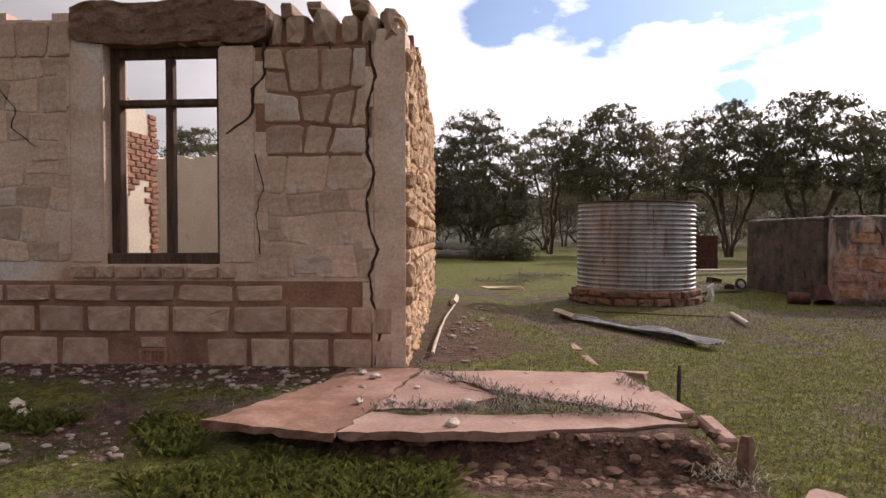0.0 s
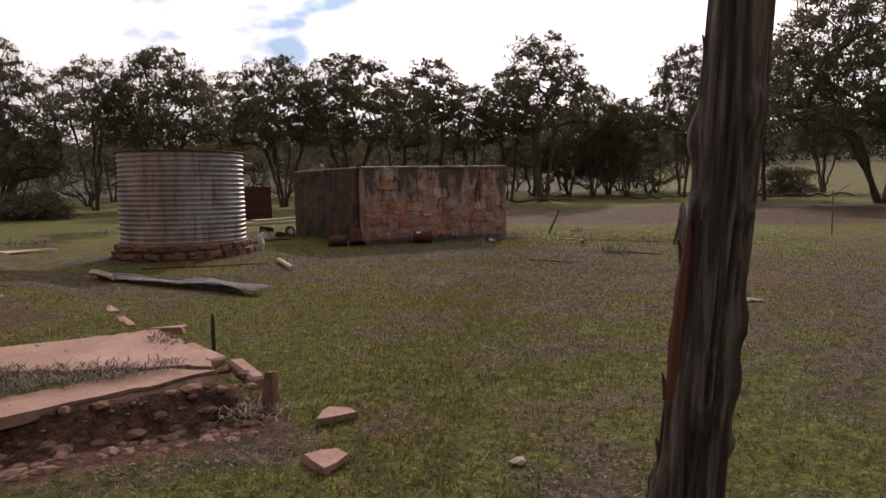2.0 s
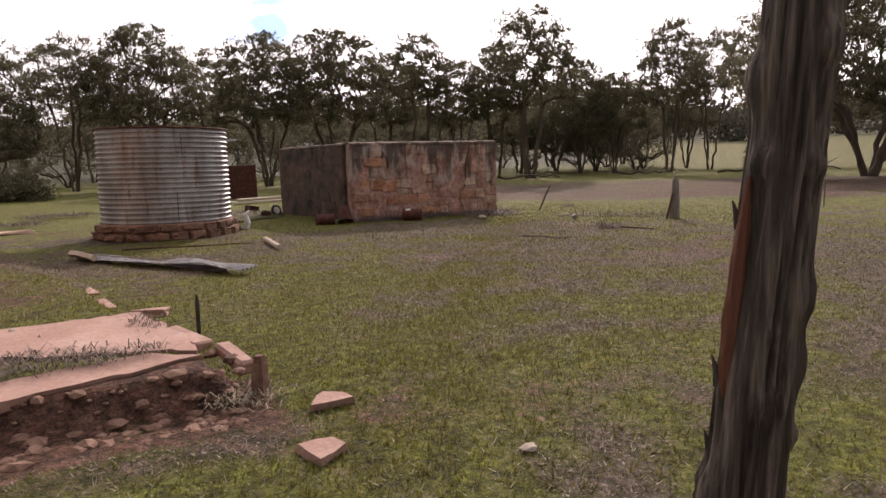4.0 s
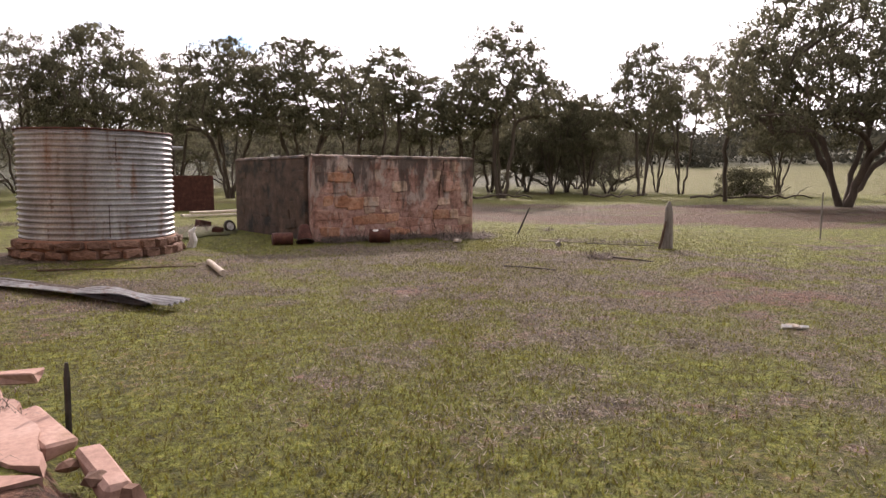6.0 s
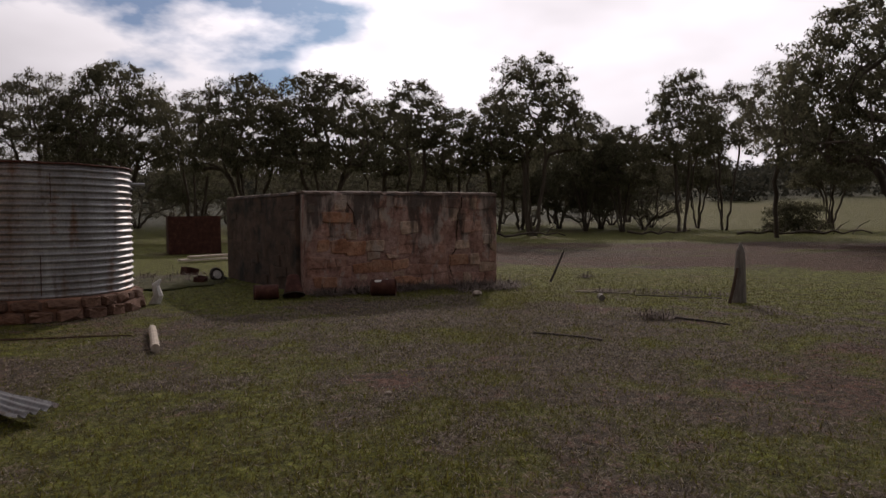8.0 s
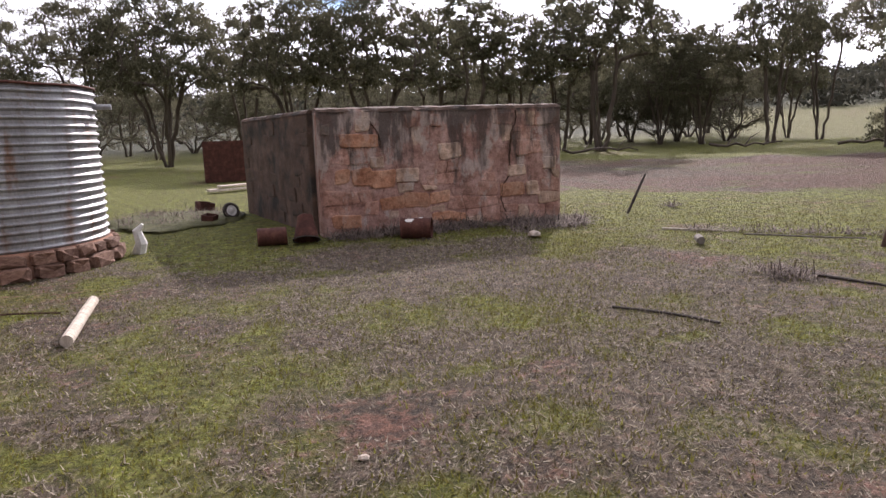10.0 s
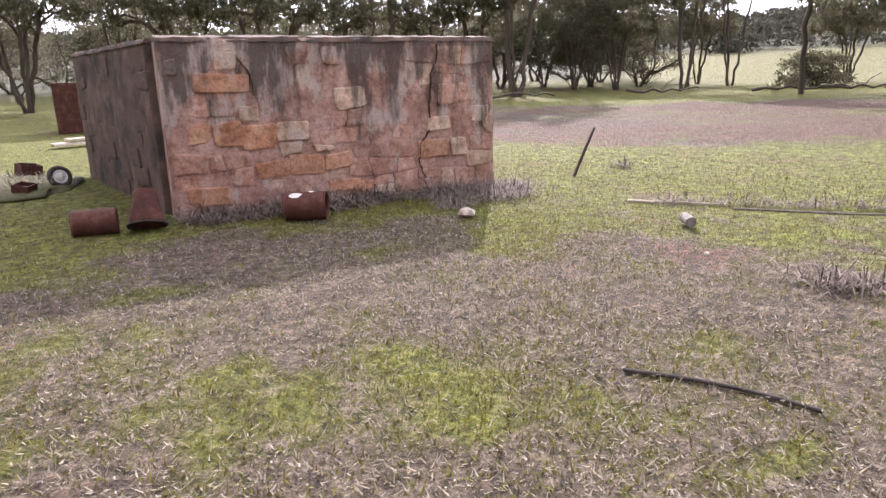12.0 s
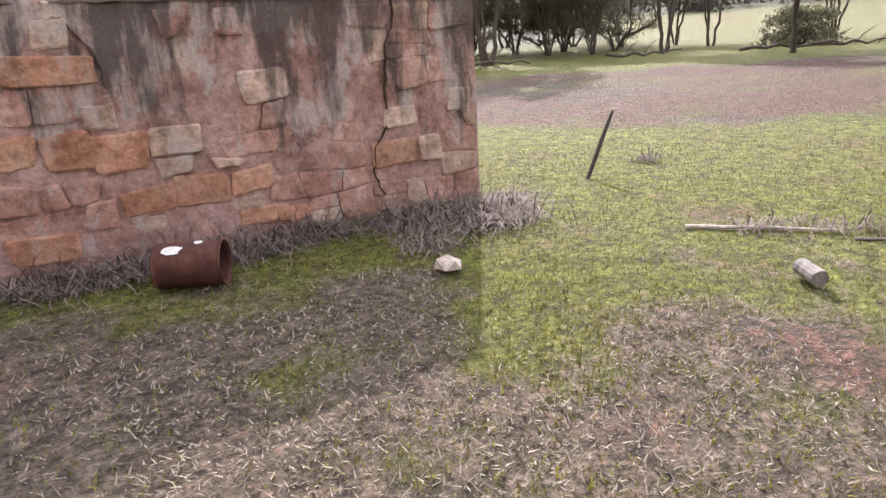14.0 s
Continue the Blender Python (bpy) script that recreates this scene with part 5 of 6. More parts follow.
def bush(x, y, w, h, seed):
    rs = np.random.RandomState(seed)
    n = 60
    a, r, z = rs.uniform(0, 6.28, n), np.sqrt(rs.rand(n)), rs.rand(n)
    tips = [(math.cos(a[i]) * r[i] * w / 2 * math.sqrt(1 - 0.7 * z[i] ** 2), math.sin(a[i]) * r[i] * w / 2 * math.sqrt(1 - 0.7 * z[i] ** 2), 0.15 + z[i] * (h - 0.4)) for i in range(n)]
    t = thing("bush", pose(x, y, gz(x, y)), "low dense dark rounded bush", "bush")
    vs, fs = leaves(rs, [(p, 0.5) for p in tips], 110, 0.22, 0.8)
    c = new("foliage", raw_mesh("foliage", vs, fs, M_LEAF))
    c.parent = t
    bm = bmesh.new()
    for k in range(5):
        add_tube(bm, [(0, 0, -0.1), (math.cos(k * 1.3) * w * 0.2, math.sin(k * 1.3) * w * 0.2, h * 0.5)], [0.06, 0.02], 5)
    part("stem", bm, M_BARK, t)


bush(44.5, 31.5, 4.0, 2.3, 3)
bush(58, 26, 4.0, 1.8, 4)
bush(-3.5, 40, 3.5, 1.6, 5)


def far_woods():
    rs = np.random.RandomState(77)
    n = 1500
    az, d = np.radians(rs.uniform(-40, 85, n)), rs.uniform(130, 340, n)
    x, y = d * np.sin(az), d * np.cos(az)
    z = height(x, y)
    tips = [(x[i] + rs.uniform(-3, 3), y[i] + rs.uniform(-3, 3), z[i] + rs.uniform(0.5, 4.5)) for i in range(n) for _ in range(3)]
    vs, fs = leaves(rs, [(p, 2.2) for p in tips], 26, 1.3, 0.7, 0.5, 0.5)
    tagged(new("distant_woodland", raw_mesh("distant_woodland", vs, fs, M_WOODLAND)), "dark scrub woodland on the distant ridge", "woodland", kind="stuff")


far_woods()


# ---- fallen timber, scrap and small things ----
def tube_thing(name, pts, r, mat, label, category, sides=8, taper=1.0, wob=0.05):
    bm = bmesh.new()
    n = len(pts)
    add_tube(bm, pts, [r * (1 - (1 - taper) * i / (n - 1)) * random.uniform(0.94, 1.06) for i in range(n)], sides, True, wob)
    return tagged(part(name, bm, mat), label, category)


def on_ground(x0, y0, x1, y1, lift, n=10, bow=0.0, kink=0.0):
    d = Vector((x1 - x0, y1 - y0)).normalized()
    out = []
    for i in range(n + 1):
        f = i / n
        o = bow * math.sin(math.pi * f) + random.uniform(-kink, kink)
        x, y = x0 + (x1 - x0) * f - d.y * o, y0 + (y1 - y0) * f + d.x * o
        out.append((x, y, gz(x, y) + lift))
    return out


tube_thing("water_pipe", on_ground(2.24, 12.6, 2.14, 11.3, 0.05, 6), 0.048, M_PALEWOOD, "pale length of pipe lying on grass", "pipe", 12, 1.0, 0.0)
tube_thing("hose", on_ground(6.26, 10.15, 6.66, 9.38, 0.015, 14, 0.06), 0.0125, M_DARKIRON, "bowed length of black poly pipe on dry grass", "hose", 8, 1.0, 0.0)
tube_thing("stick", on_ground(8.66, 10.15, 8.75, 9.3, 0.015, 10, 0.04, 0.012), 0.018, M_DARKIRON, "dark crooked stick in the grass", "stick", 6, 0.5)
tube_thing("pole", on_ground(9.55, 13.25, 10.18, 12.45, 0.02, 8, 0.02, 0.01), 0.016, M_PALEWOOD, "pale fallen pole at the grass verge", "pole", 7, 0.7)
tube_thing("pole", on_ground(10.1, 12.3, 11.0, 11.2, 0.01, 8, -0.04, 0.02), 0.012, M_GREYWOOD, "grey fallen pole at the grass verge", "pole", 7, 0.7)
tube_thing("long_stick", on_ground(-2.3, 7.0, -2.75, 12.4, 0.05, 14, 0.05, 0.008), 0.02, M_PALEWOOD, "long pale stick beside the side wall", "stick", 7, 0.7)
tube_thing("timber_offcut", on_ground(-2.8, 12.6, -2.95, 14.2, 0.06, 5), 0.07, M_PALEWOOD, "pale timber offcut at the wall foot", "timber", 4, 0.9)
tube_thing("log_offcut", [(9.16, 12.16, 0.055), (9.04, 11.98, 0.05)], 0.052, M_GREYWOOD, "short sawn log with a pale end", "log", 12)
tube_thing("stick", on_ground(-0.1, 13.3, 2.0, 12.4, 0.02, 12, 0.05, 0.02), 0.016, M_WOOD, "thin dark stick lying in the grass", "stick", 5, 0.5)
tube_thing("pale_slat", on_ground(-0.9, 12.4, -0.6, 11.5, 0.1, 4), 0.055, M_PALEWOOD, "short pale split slat", "slat", 4)
tube_thing("white_slat", on_ground(5.86, 5.27, 6.02, 5.1, 0.02, 4), 0.028, M_WHITE, "white splintered slat in the grass", "slat", 4, 0.6)


def roofing_strip(x0, y0, x1, y1, w, z, label):
    """A long bent strip of corrugated roofing."""
    bm = bmesh.new()
    n, k = 34, 17
    d = Vector((x1 - x0, y1 - y0, 0))
    ln = d.length
    d.normalize()
    s = Vector((-d.y, d.x, 0))
    rows = []
    for i in range(n + 1):
        f = i / n
        c = Vector((x0, y0, 0)) + d * ln * f
        row = []
        for j in range(k):
            g = j / (k - 1) - 0.5
            p = c + s * g * w
            row.append(bm.verts.new((p.x, p.y, gz(p.x, p.y) + z + 0.018 * math.sin(j * 1.6) + 0.012 * math.sin(f * 5 + g) * (0.5 + f) + 0.03 * g * math.sin(f * 9))))
        rows.append(row)
    for q, r in zip(rows, rows[1:]):
        for j in range(k - 1):
            bm.faces.new((q[j], q[j + 1], r[j + 1], r[j]))
    bmesh.ops.solidify(bm, geom=bm.faces[:], thickness=0.004)
    return tagged(part("roofing_sheet", bm, M_ZINC, None, "", True), label, "roofing sheet")


roofing_strip(-0.75, 12.2, 0.95, 9.55, 0.3, 0.06, "buckled strip of grey corrugated roofing iron on grass")
roofing_strip(0.35, 10.5, 1.15, 9.12, 0.3, 0.11, "short bent strip of corrugated roofing iron")
tube_thing("rail", on_ground(-0.8, 12.3, 0.6, 10.4, 0.05, 8), 0.045, M_GREYWOOD, "grey timber rail under the roofing iron", "rail", 4)


def rusty_drum(x, y, rz, r, ln, label, m=None):
    d = thing("drum", m or pose(x, y, gz(x, y) + r - 0.01, 0, 0, rz), label, "drum")
    bm = bmesh.new()
    prof = [(r * 0.001, 0.004), (r * 0.96, 0.0), (r, 0.012)]
    for i in range(25):
        f = i / 24
        prof.append((r * (1 + 0.03 * max(0, math.cos((f - 0.3) * 40)) * (abs(f - 0.3) < 0.04) + 0.03 * max(0, math.cos((f - 0.7) * 40)) * (abs(f - 0.7) < 0.04)), 0.012 + (ln - 0.012) * f))
    prof += [(r * 1.04, ln), (r * 1.03, ln + 0.012), (r * 0.95, ln + 0.01), (r * 0.94, ln - 0.02), (r * 0.94, 0.03), (0.001, 0.03)]
    lathe(bm, prof, 28)
    lay_m = pose(0, 0, 0, 0, 90, 0) if m is None else Matrix()
    for v in bm.verts:
        v.co += v.co.normalized() * 0.006 * noise.noise(v.co * 11)
    bmesh.ops.transform(bm, matrix=lay_m, verts=bm.verts[:])
    part("shell", bm, M_RUST, d, "dark rusted steel", True)
    return d


drum = rusty_drum(6.08, 14.72, -30, 0.15, 0.43, "rusty steel drum lying on its side by the wall")
for u, ang, su, sa in ((0.13, -146, 0.07, 13), (0.29, -172, 0.03, 9)):
    bm = bmesh.new()
    ring = [bm.verts.new((u + su * (1 + random.uniform(-0.25, 0.25)) * math.cos(t), 0.157 * math.cos(radians(ang + sa * math.sin(t)) + math.pi / 2 + math.pi), 0.157 * math.sin(radians(ang + sa * math.sin(t)) + math.pi / 2 + math.pi))) for t in (2 * math.pi * k / 14 for k in range(14))]
    bm.faces.new(ring)
    part("paint_patch", bm, M_WHITE, drum, "flaking white paint patch")
rusty_drum(4.14, 15.34, -8, 0.13, 0.4, "rusty tin drum lying half hidden in grass")


def bucket(x, y):
    """A tapered bucket upside down, its mouth propped up on one side."""
    b = thing("bucket", pose(x, y, gz(x, y) + 0.05, -24, 6, 0), "rusty tapered bucket tipped upside down by the wall", "bucket")
    bm = bmesh.new()
    lathe(bm, [(0.001, 0.37), (0.1, 0.37), (0.108, 0.36)] + [(0.108 + 0.075 * i / 10, 0.36 - 0.35 * i / 10) for i in range(1, 11)] + [(0.172, 0.012), (0.1, 0.35), (0.001, 0.352)], 28)
    for v in bm.verts:
        v.co += Vector((1, 0, 0)) * 0.008 * noise.noise(v.co * 9)
    part("shell", bm, M_RUST, b, "", True)
    bm = bmesh.new()
    add_tube(bm, [(math.cos(t) * 0.186, math.sin(t) * 0.186, 0.008) for t in (2 * math.pi * k / 28 for k in range(29))], [0.012] * 29, 6, False)
    part("rim", bm, M_DARKIRON, b, "dark rolled rim", True)


bucket(4.8, 15.18)


def junk():
    w = thing("wheel", pose(4.2, 19.0, 0.15, 70, 0, 20), "small old white-rimmed wheel leaning by the wall", "wheel")
    bm = bmesh.new()
    add_tube(bm, [(math.cos(t) * 0.13, math.sin(t) * 0.13, 0) for t in (2 * math.pi * k / 24 for k in range(25))], [0.04] * 25, 8, False)
    part("tyre", bm, M_DARKIRON, w, "black tyre", True)
    bm = bmesh.new()
    lathe(bm, [(0.001, 0.03), (0.05, 0.035), (0.06, 0.01), (0.08, 0.0), (0.1, 0.03), (0.105, -0.03), (0.001, -0.03)], 24)
    part("rim", bm, M_WHITE, w, "white painted rim", True)
    for x, y, s, rz, lab in ((3.8, 20.3, 0.3, 20, "rusty metal box standing in weeds"), (3.75, 18.4, 0.22, -30, "rusty broken tin on the mound")):
        bm = bmesh.new()
        for lo, hi in (((-s / 2, -s / 2, 0), (s / 2, -s / 2 + 0.01, s * 0.8)), ((-s / 2, s / 2 - 0.01, 0), (s / 2, s / 2, s * 0.8)), ((-s / 2, -s / 2 + 0.01, 0), (-s / 2 + 0.01, s / 2 - 0.01, s * 0.8)), ((s / 2 - 0.01, -s / 2 + 0.01, 0), (s / 2, s / 2 - 0.01, s * 0.8)), ((-s / 2 + 0.01, -s / 2 + 0.01, 0), (s / 2 - 0.01, s / 2 - 0.01, 0.01))):
            add_box(bm, lo, hi, 0, 0.004)
        tagged(part("metal_box", bm, M_RUST), lab, "box").matrix_basis = pose(x, y, gz(x, y), 5, 8, rz)
    bm = bmesh.new()
    add_tube(bm, [(0, 0, -0.05), (0.03, 0, 0.15), (-0.02, 0.02, 0.32), (0.04, 0, 0.42)], [0.1, 0.09, 0.07, 0.02], 8, True, 0.25)
    tagged(part("bleached_stump", bm, M_WHITE), "bleached white stump beside the tank stand", "stump").matrix_basis = pose(2.6, 15.75, gz(2.6, 15.75), 8, 6, 0)
    # mound of earth with weeds
    bm = bmesh.new()
    bmesh.ops.create_uvsphere(bm, u_segments=28, v_segments=14, radius=1)
    for v in bm.verts:
        n = 1 + 0.25 * noise.noise(v.co * 2.3) + 0.08 * noise.noise(v.co * 7)
        v.co = Vector((v.co.x * 1.2 * n, v.co.y * 1.5 * n, v.co.z * 0.11 * n))
    o = tagged(part("earth_mound", bm, surface("mound earth", [(0.3, (0.045, 0.04, 0.018)), (0.5, (0.075, 0.075, 0.026)), (0.75, (0.12, 0.11, 0.05))], 6, bump=1.0, dist=0.05), None, "", True), "low earth mound grown over with grass", "mound")
    o.location = (3.2, 19.3, 0.0)
    # square rusted tank far behind
    t = thing("iron_tank", pose(5.6, 30.8, 0, 0, 0, -4), "square rusted sheet-iron tank standing in the grass", "tank")
    for lo, hi in (((-0.95, 0, 0), (0.95, 0.02, 1.45)), ((-0.95, 1.7, 0), (0.95, 1.72, 1.45)), ((-0.95, 0.02, 0), (-0.93, 1.7, 1.45)), ((0.93, 0.02, 0), (0.95, 1.7, 1.45)), ((-0.93, 0.02, 0), (0.93, 1.7, 0.02))):
        bm = bmesh.new()
        add_box(bm, lo, hi, 0.004, 0.01)
        part("panel", bm, M_RUST, t)
    for z, dx in ((0.04, 0), (0.14, 0.25)):
        bm = bmesh.new()
        add_box(bm, (-1.1, -0.13, 0), (1.1, 0.13, 0.06), 0.01, 0.02)
        tagged(part("plank", bm, M_PALEWOOD), "pale weathered plank lying in grass", "plank").matrix_basis = pose(5.4 + dx, 26.0 + dx, z + gz(5.4, 26), 0, 0, 12 + dx * 40)
    # bleached logs by the trees
    for x, y, a, ln, r, z in ((-6.6, 42, 5, 3.4, 0.3, 0.25), (-6.2, 42.6, -12, 2.8, 0.24, 0.6), (-7.6, 42.4, 60, 1.6, 0.28, 0.8)):
        bm = bmesh.new()
        add_tube(bm, [(-ln / 2 + ln * i / 8, random.uniform(-0.06, 0.06), random.uniform(-0.05, 0.05)) for i in range(9)], [r * random.uniform(0.8, 1.1) for _ in range(9)], 10, True, 0.08)
        tagged(part("fallen_log", bm, M_GREYWOOD), "thick grey fallen log in a heap", "log").matrix_basis = pose(x, y, z + gz(x, y), 0, 3, a)
    for x, y, a, ln in ((34, 34, -30, 4), (39, 29, -40, 5), (27, 38, -20, 4.5), (41, 27, -50, 4)):
        bm = bmesh.new()
        add_tube(bm, [(-ln / 2 + ln * i / 8, random.uniform(-0.2, 0.2), 0.15 + random.uniform(-0.05, 0.2)) for i in range(9)], [0.085 * (1 - 0.07 * i) for i in range(9)], 7, True, 0.08)
        for k in range(3):
            add_tube(bm, [(k - 1, 0, 0.15), (k - 0.6, 0.3, 0.6), (k - 0.1, 0.4, 0.9)], [0.04, 0.028, 0.01], 5)
        tagged(part("fallen_branch", bm, M_BARK), "dark fallen branch under the trees", "branch").matrix_basis = pose(x, y, gz(x, y), 0, 0, a)


junk()


def leaning_post():
    p = thing("fence_post", pose(10.85, 10.76, gz(10.85, 10.76), 0, 1.5, 0), "old grey split timber fence post with a leaning prop", "post")
    bm = bmesh.new()
    sides, n, rows = 20, 26, []
    for i in range(n + 1):
        f = i / n
        row = []
        for k in range(sides):
            t = 2 * math.pi * k / sides
            r = (0.135 - 0.07 * f) * (1 + 0.14 * noise.noise(Vector((math.cos(t) * 3, math.sin(t) * 3, f * 1.6)))) * (1 if f < 0.88 else 1 - 0.65 * (f - 0.88) / 0.12)
            row.append(bm.verts.new((r * math.cos(t) + 0.02 * math.sin(f * 3), r * math.sin(t) * 0.8, -0.1 + 1.05 * f + (0.06 * noise.noise(Vector((k * 0.9, 2, 2))) if i == n else 0))))
        rows.append(row)
    for q, w in zip(rows, rows[1:]):
        for k in range(sides):
            bm.faces.new((q[k], q[(k + 1) % sides], w[(k + 1) % sides], w[k]))
    bm.faces.new(rows[-1])
    part("shaft", bm, M_GREYWOOD, p, "", True)
    bm = bmesh.new()
    add_tube(bm, [(-0.26, -0.02, -0.05), (-0.18, -0.03, 0.25), (-0.1, -0.03, 0.56)], [0.028, 0.028, 0.022], 5)
    part("prop", bm, M_WOOD, p, "dark iron-stained prop")


leaning_post()
stump(15.5, 10.2, 1.1, 0.018, "thin wire fence dropper standing in grass", M_GREYWOOD, 0, "fence_dropper", 5)


# ---- weeds and turf ----
def twigs(name, label, spots, per, ln, seed, mat=M_TWIG, up=0.6, thick=0.005):
    """Tangles of thin dry stalks about the given spots."""
    rs = np.random.RandomState(seed)
    c = np.array([[x, y, gz(x, y) + dz, r] for x, y, r, dz in spots])
    c = np.repeat(c, per, 0)
    n = len(c)
    p = c[:, :3] + np.stack([rs.normal(size=n) * c[:, 3] * 0.5, rs.normal(size=n) * c[:, 3] * 0.5, np.abs(rs.normal(size=n)) * 0.025], 1)
    d = np.stack([rs.normal(size=n), rs.normal(size=n), np.abs(rs.normal(size=n)) * up], 1)
    d /= np.linalg.norm(d, axis=1, keepdims=True)
    L = ln * rs.uniform(0.4, 1.3, (n, 1))
    s = np.cross(d, [0, 0, 1.0])
    s /= np.linalg.norm(s, axis=1, keepdims=True) + 1e-6
    mid = p + d * L * 0.5 + np.array([0, 0, 0.02])
    end = p + d * L + np.stack([0 * s[:, 0], 0 * s[:, 0], -0.25 * L[:, 0]], 1)
    end[:, 2] = np.maximum(end[:, 2], c[:, 2] + 0.004)
    v = np.stack([p - s * thick, p + s * thick, mid + s * thick, end, mid - s * thick], 1).reshape(-1, 3)
    b = np.arange(n)[:, None] * 5
    f = np.concatenate([b + np.array([[0, 1, 2]]), b + np.array([[0, 2, 4]]), b + np.array([[4, 2, 3]])])
    return tagged(new(name, raw_mesh(name, v, f, mat)), label, "weeds", kind="stuff")


random.seed(12)
wall_foot = []
for _ in range(70):
    f = random.random()
    wall_foot.append((5.3 + 4.0 * f + random.uniform(-0.1, 0.1), 15.4 - 0.27 * f - random.uniform(0.0, 0.35) - 0.3 * (f > 0.6) * random.random(), 0.2, 0))
wall_foot += [(8.4 + random.uniform(-0.6, 0.6), 14.5 + random.uniform(-0.35, 0.3), 0.25, 0) for _ in range(14)]
twigs("dead_weeds", "grey dead weed stalks heaped along the stone wall", wall_foot, 50, 0.34, 5, M_TWIG, 0.3, 0.004)
twigs("dead_weeds", "dry grey weeds growing in the slab cracks", [(-2.3 + 1.9 * i / 26 + random.uniform(-0.06, 0.06), 4.73 + 0.16 * i / 26 + random.uniform(-0.07, 0.07), 0.12, 0.03) for i in range(27)] + [(-2.2 + 0.8 * i / 12, 6.05 - 0.75 * i / 12, 0.09, 0.03) for i in range(13)] + [(-1.5 + 0.8 * i / 14, 5.2 - 0.25 * i / 14, 0.13, 0.03) for i in range(15)] + [(-0.3 - 0.2 * i / 5, 5.6 + 0.1 * i, 0.1, 0.04) for i in range(5)], 26, 0.1, 6, M_TWIG, 0.35, 0.003)
twigs("dead_weeds", "dry grass tufts hanging over the broken bank", [(0.0 + random.uniform(-0.2, 0.15), 4.35 + random.uniform(-0.3, 0.3), 0.12, 0.0) for _ in range(8)], 22, 0.13, 7, M_STRAW, 0.3, 0.003)
twigs("dead_weeds", "low grey saltbush weeds in the grass", [(8.44 + random.uniform(-0.2, 0.2), 10.3 + random.uniform(-0.2, 0.2), 0.2, 0) for _ in range(8)] + [(-1.3 + random.uniform(-0.9, 0.9), 23.5 + random.uniform(-0.4, 0.4), 0.4, 0.05) for _ in range(34)] + [(-2.4 + random.uniform(-0.8, 0.8), 20.5 + random.uniform(-0.4, 0.4), 0.4, 0.05) for _ in range(24)] + [(11.6 + random.uniform(-0.15, 0.15), 15.3, 0.12, 0) for _ in range(3)] + [(3.2 + random.uniform(-0.9, 0.9), 19.2 + random.uniform(-1.1, 1.1), 0.3, 0.08) for _ in range(22)] + [(9.8 + 1.5 * i / 14, 12.95 - 1.7 * i / 14 + random.uniform(-0.1, 0.1), 0.16, 0) for i in range(15)], 34, 0.2, 8, M_TWIG, 0.5, 0.004)


def turf(name, label, n, seed, mat, dry_wanted, ln, wd, flat):
    """Short blades, thickest along the way walked."""
    rs = np.random.RandomState(seed)
    f = rs.rand(n)
    d = rs.rand(n) ** 0.85 * 7.5
    a = rs.uniform(0, 2 * math.pi, n)
    x = -0.5 + 8.5 * f + np.cos(a) * d
    y = 2.0 + 11.0 * f + np.sin(a) * d
    bare, dry, _ = cover(x, y)
    p = platform(x, y)
    slab_zone = (x > -3.4) & (x < -0.1) & (y > 4.15) & (y < 6.4)
    stone_zone = (x > 4.9) & (x < 9.3) & (y > 15.25) & (y < 20)
    house_zone = (x < -2.4) & (y > 6.2)
    tank_zone = np.hypot(x - 0.97, y - 15.7) < 1.45
    want = dry + rs.uniform(-0.85, 0.85, n)
    ok = (want > 0.5) if dry_wanted else (want < 0.52)
    ok &= (bare + rs.uniform(-0.25, 0.25, n) < 0.45) & ~slab_zone & ~stone_zone & ~house_zone & ~tank_zone
    x, y = x[ok], y[ok]
    n = len(x)
    z = height(x, y)
    t = rs.uniform(0, 2 * math.pi, n)
    L = ln * rs.uniform(0.4, 1.4, n)
    up = np.clip(rs.normal(flat, 0.35, n), 0.05, 1.2)
    dx, dy, dz = np.cos(t) * np.cos(up), np.sin(t) * np.cos(up), np.sin(up)
    w = wd * rs.uniform(0.6, 1.4, n)
    sx, sy = -np.sin(t) * w / 2, np.cos(t) * w / 2
    v = np.stack([np.stack([x - sx, y - sy, z - 0.004], 1), np.stack([x + sx, y + sy, z - 0.004], 1), np.stack([x + dx * L, y + dy * L, z + dz * L], 1)], 1).reshape(-1, 3)
    return tagged(new(name, raw_mesh(name, v, np.arange(3 * n).reshape(n, 3), mat)), label, "grass", kind="stuff")


turf("green_grass", "short green winter grass", 330000, 3, M_GREEN, False, 0.04, 0.01, 0.6)
turf("dry_grass", "dry straw-coloured dead grass lying flat", 330000, 4, M_STRAW, True, 0.048, 0.009, 0.2)


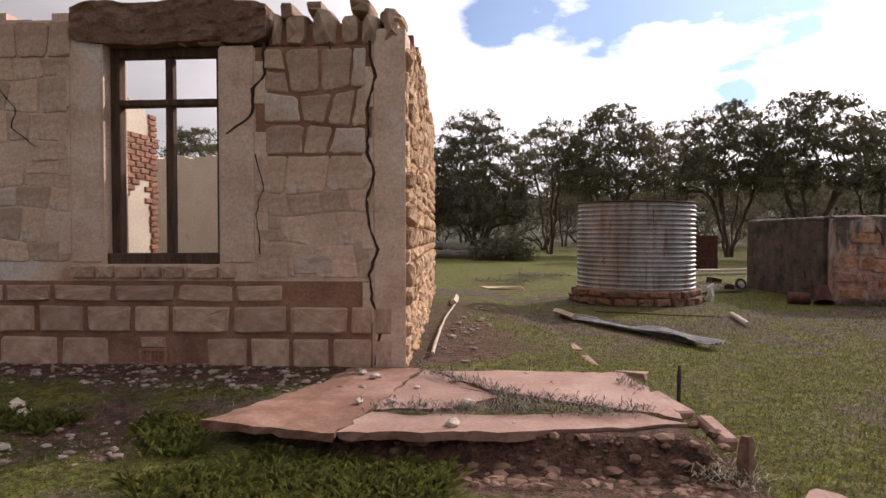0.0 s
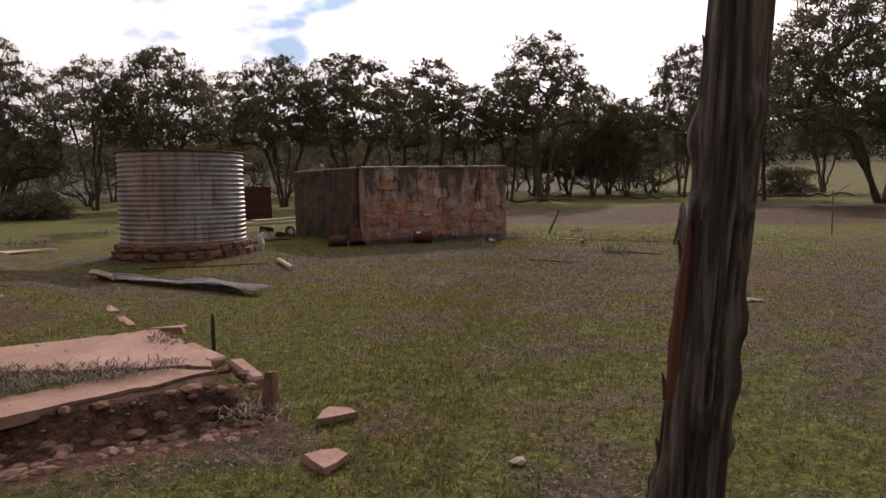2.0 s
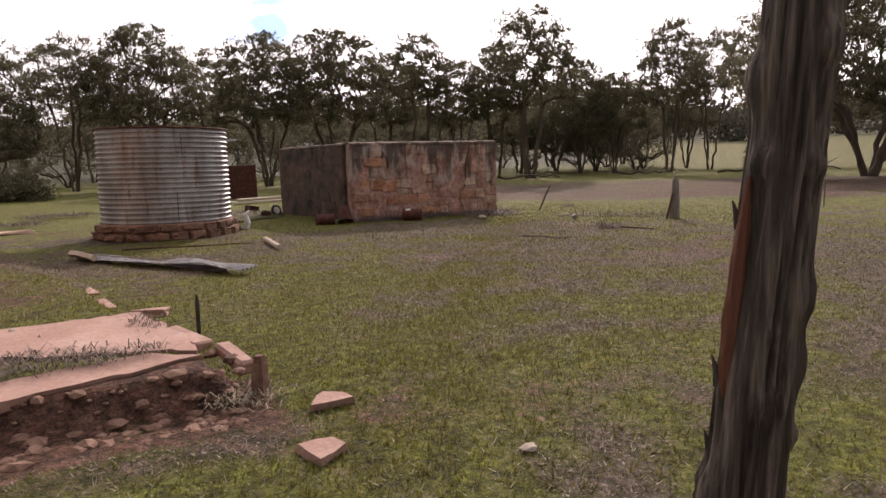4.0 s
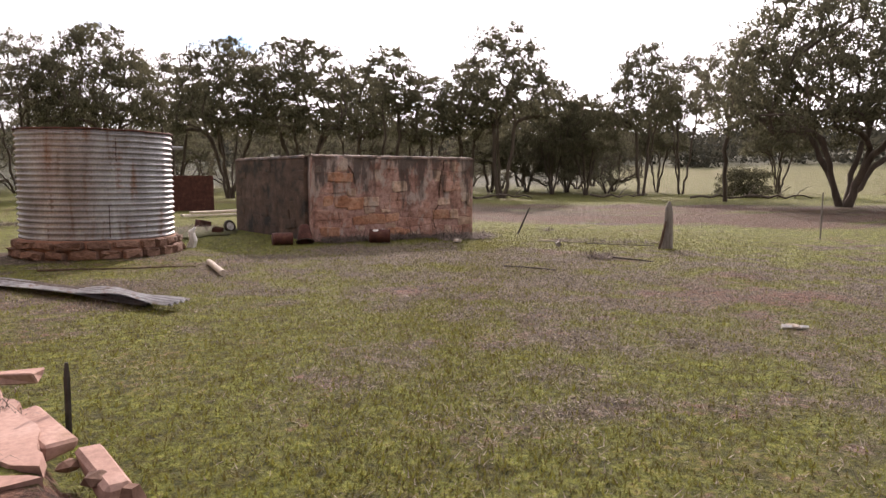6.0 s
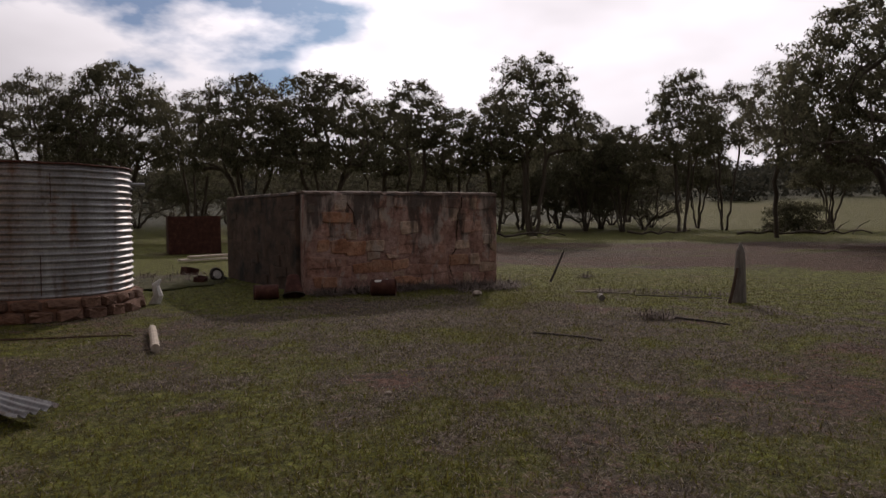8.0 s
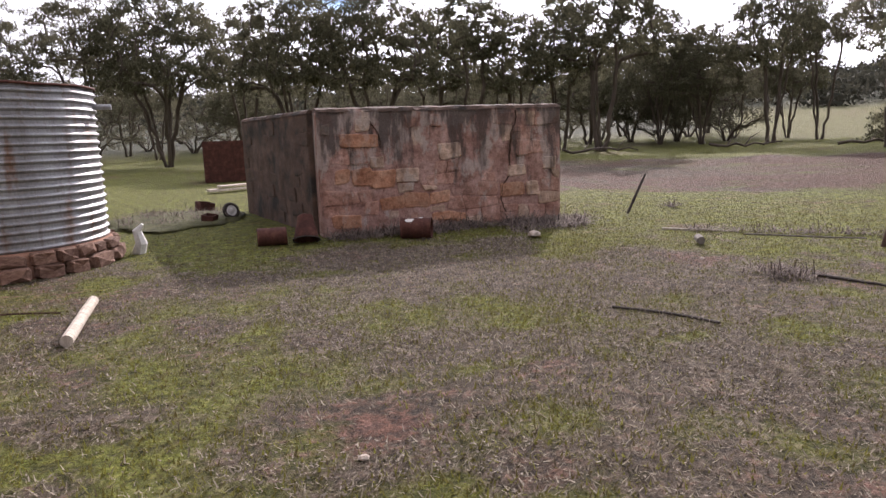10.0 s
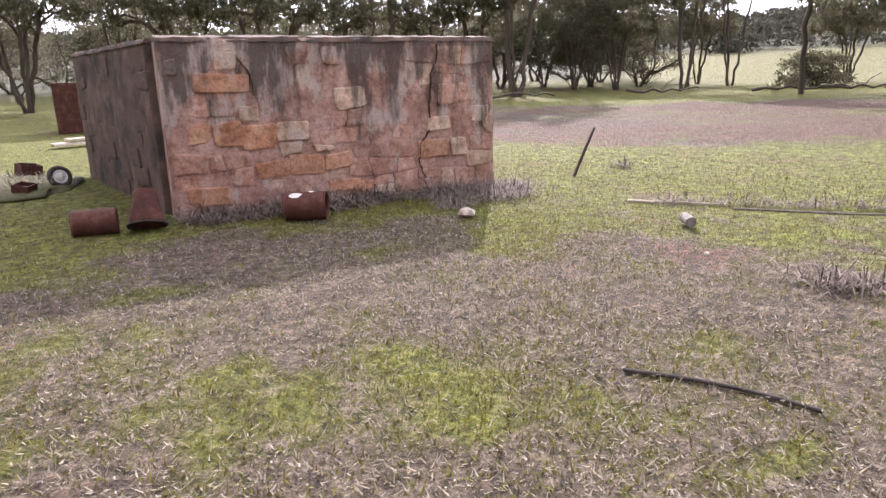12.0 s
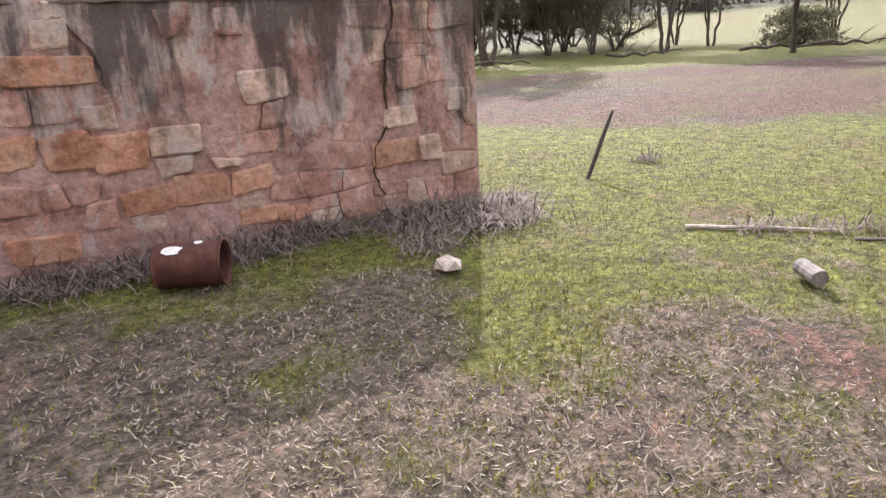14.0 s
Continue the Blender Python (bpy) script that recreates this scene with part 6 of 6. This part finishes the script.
def litter(n, seed):
    """Bleached leaves, bark chips and straw lying about in drifts."""
    rs = np.random.RandomState(seed)
    f, d, a = rs.rand(n), rs.rand(n) ** 0.7 * 9.5, rs.uniform(0, 2 * math.pi, n)
    x, y = -0.5 + 9.5 * f + np.cos(a) * d, 2.0 + 10.5 * f + np.sin(a) * d
    drift = fractal(x, y, 0.9, 81, 3) + rs.uniform(-0.12, 0.12, n)
    keep = (drift > 0.5) & (cover(x, y)[1] > 0.42) & ~((x < -2.3) & (y > 6.1)) & ~((x > 4.2) & (x < 9.3) & (y > 15.2)) & (np.hypot(x - 0.97, y - 15.7) > 1.5) & (platform(x, y) < 0.3)
    x, y = x[keep], y[keep]
    n = len(x)
    t, L, w = rs.uniform(0, 2 * math.pi, n), 0.03 * rs.uniform(0.5, 1.5, n), 0.007 * rs.uniform(0.6, 1.5, n)
    z = height(x, y) + rs.uniform(0.008, 0.03, n)
    dx, dy, lift = np.cos(t) * L / 2, np.sin(t) * L / 2, rs.normal(0, 0.35, n) * L
    sx, sy, curl = -np.sin(t) * w / 2, np.cos(t) * w / 2, rs.normal(0, 0.5, n) * w
    v = np.stack([np.stack([x - dx, y - dy, z], 1), np.stack([x + sx, y + sy, z + curl], 1), np.stack([x + dx, y + dy, z + np.abs(lift)], 1), np.stack([x - sx, y - sy, z - curl * 0.3], 1)], 1).reshape(-1, 3)
    tagged(new("leaf_litter", raw_mesh("leaf_litter", v, np.arange(4 * n).reshape(n, 4), M_LITTER)), "bleached leaf litter and bark chips scattered over turf", "leaf litter", kind="stuff")


litter(170000, 9)


def long_grass(n, seed):
    """Longer green tufts before the slab and along the bank's foot."""
    rs = np.random.RandomState(seed)
    k = n // 14
    cx, cy = rs.uniform(-5.6, -1.7, k), 2.9 + rs.rand(k) * 1.75
    ok = ((cy < 4.18) | (cx < -3.55)) & (fractal(cx, cy, 0.7, 91, 2) > 0.48) & ~((cx < -3.9) & (cy > 3.75) & (cy < 4.35))
    cx, cy = cx[ok], cy[ok]
    x, y = np.repeat(cx, 14) + rs.normal(0, 0.025, len(cx) * 14), np.repeat(cy, 14) + rs.normal(0, 0.025, len(cx) * 14)
    n = len(x)
    z, t, L = height(x, y), rs.uniform(0, 2 * math.pi, n), 0.085 * rs.uniform(0.5, 1.5, n)
    up = np.clip(rs.normal(0.95, 0.3, n), 0.2, 1.5)
    dx, dy, dz = np.cos(t) * np.cos(up) * L, np.sin(t) * np.cos(up) * L, np.sin(up) * L
    sx, sy = -np.sin(t) * 0.0017, np.cos(t) * 0.0017
    v = np.stack([np.stack([x - sx, y - sy, z - 0.004], 1), np.stack([x + sx, y + sy, z - 0.004], 1), np.stack([x + sx + dx * 0.6, y + sy + dy * 0.6, z + dz * 0.75], 1), np.stack([x + dx * 1.3, y + dy * 1.3, z + dz * 0.9], 1)], 1).reshape(-1, 3)
    tagged(new("long_grass", raw_mesh("long_grass", v, np.arange(4 * n).reshape(n, 4), M_LUSH)), "longer dark green grass tufts before the slab", "grass", kind="stuff")


long_grass(34000, 15)
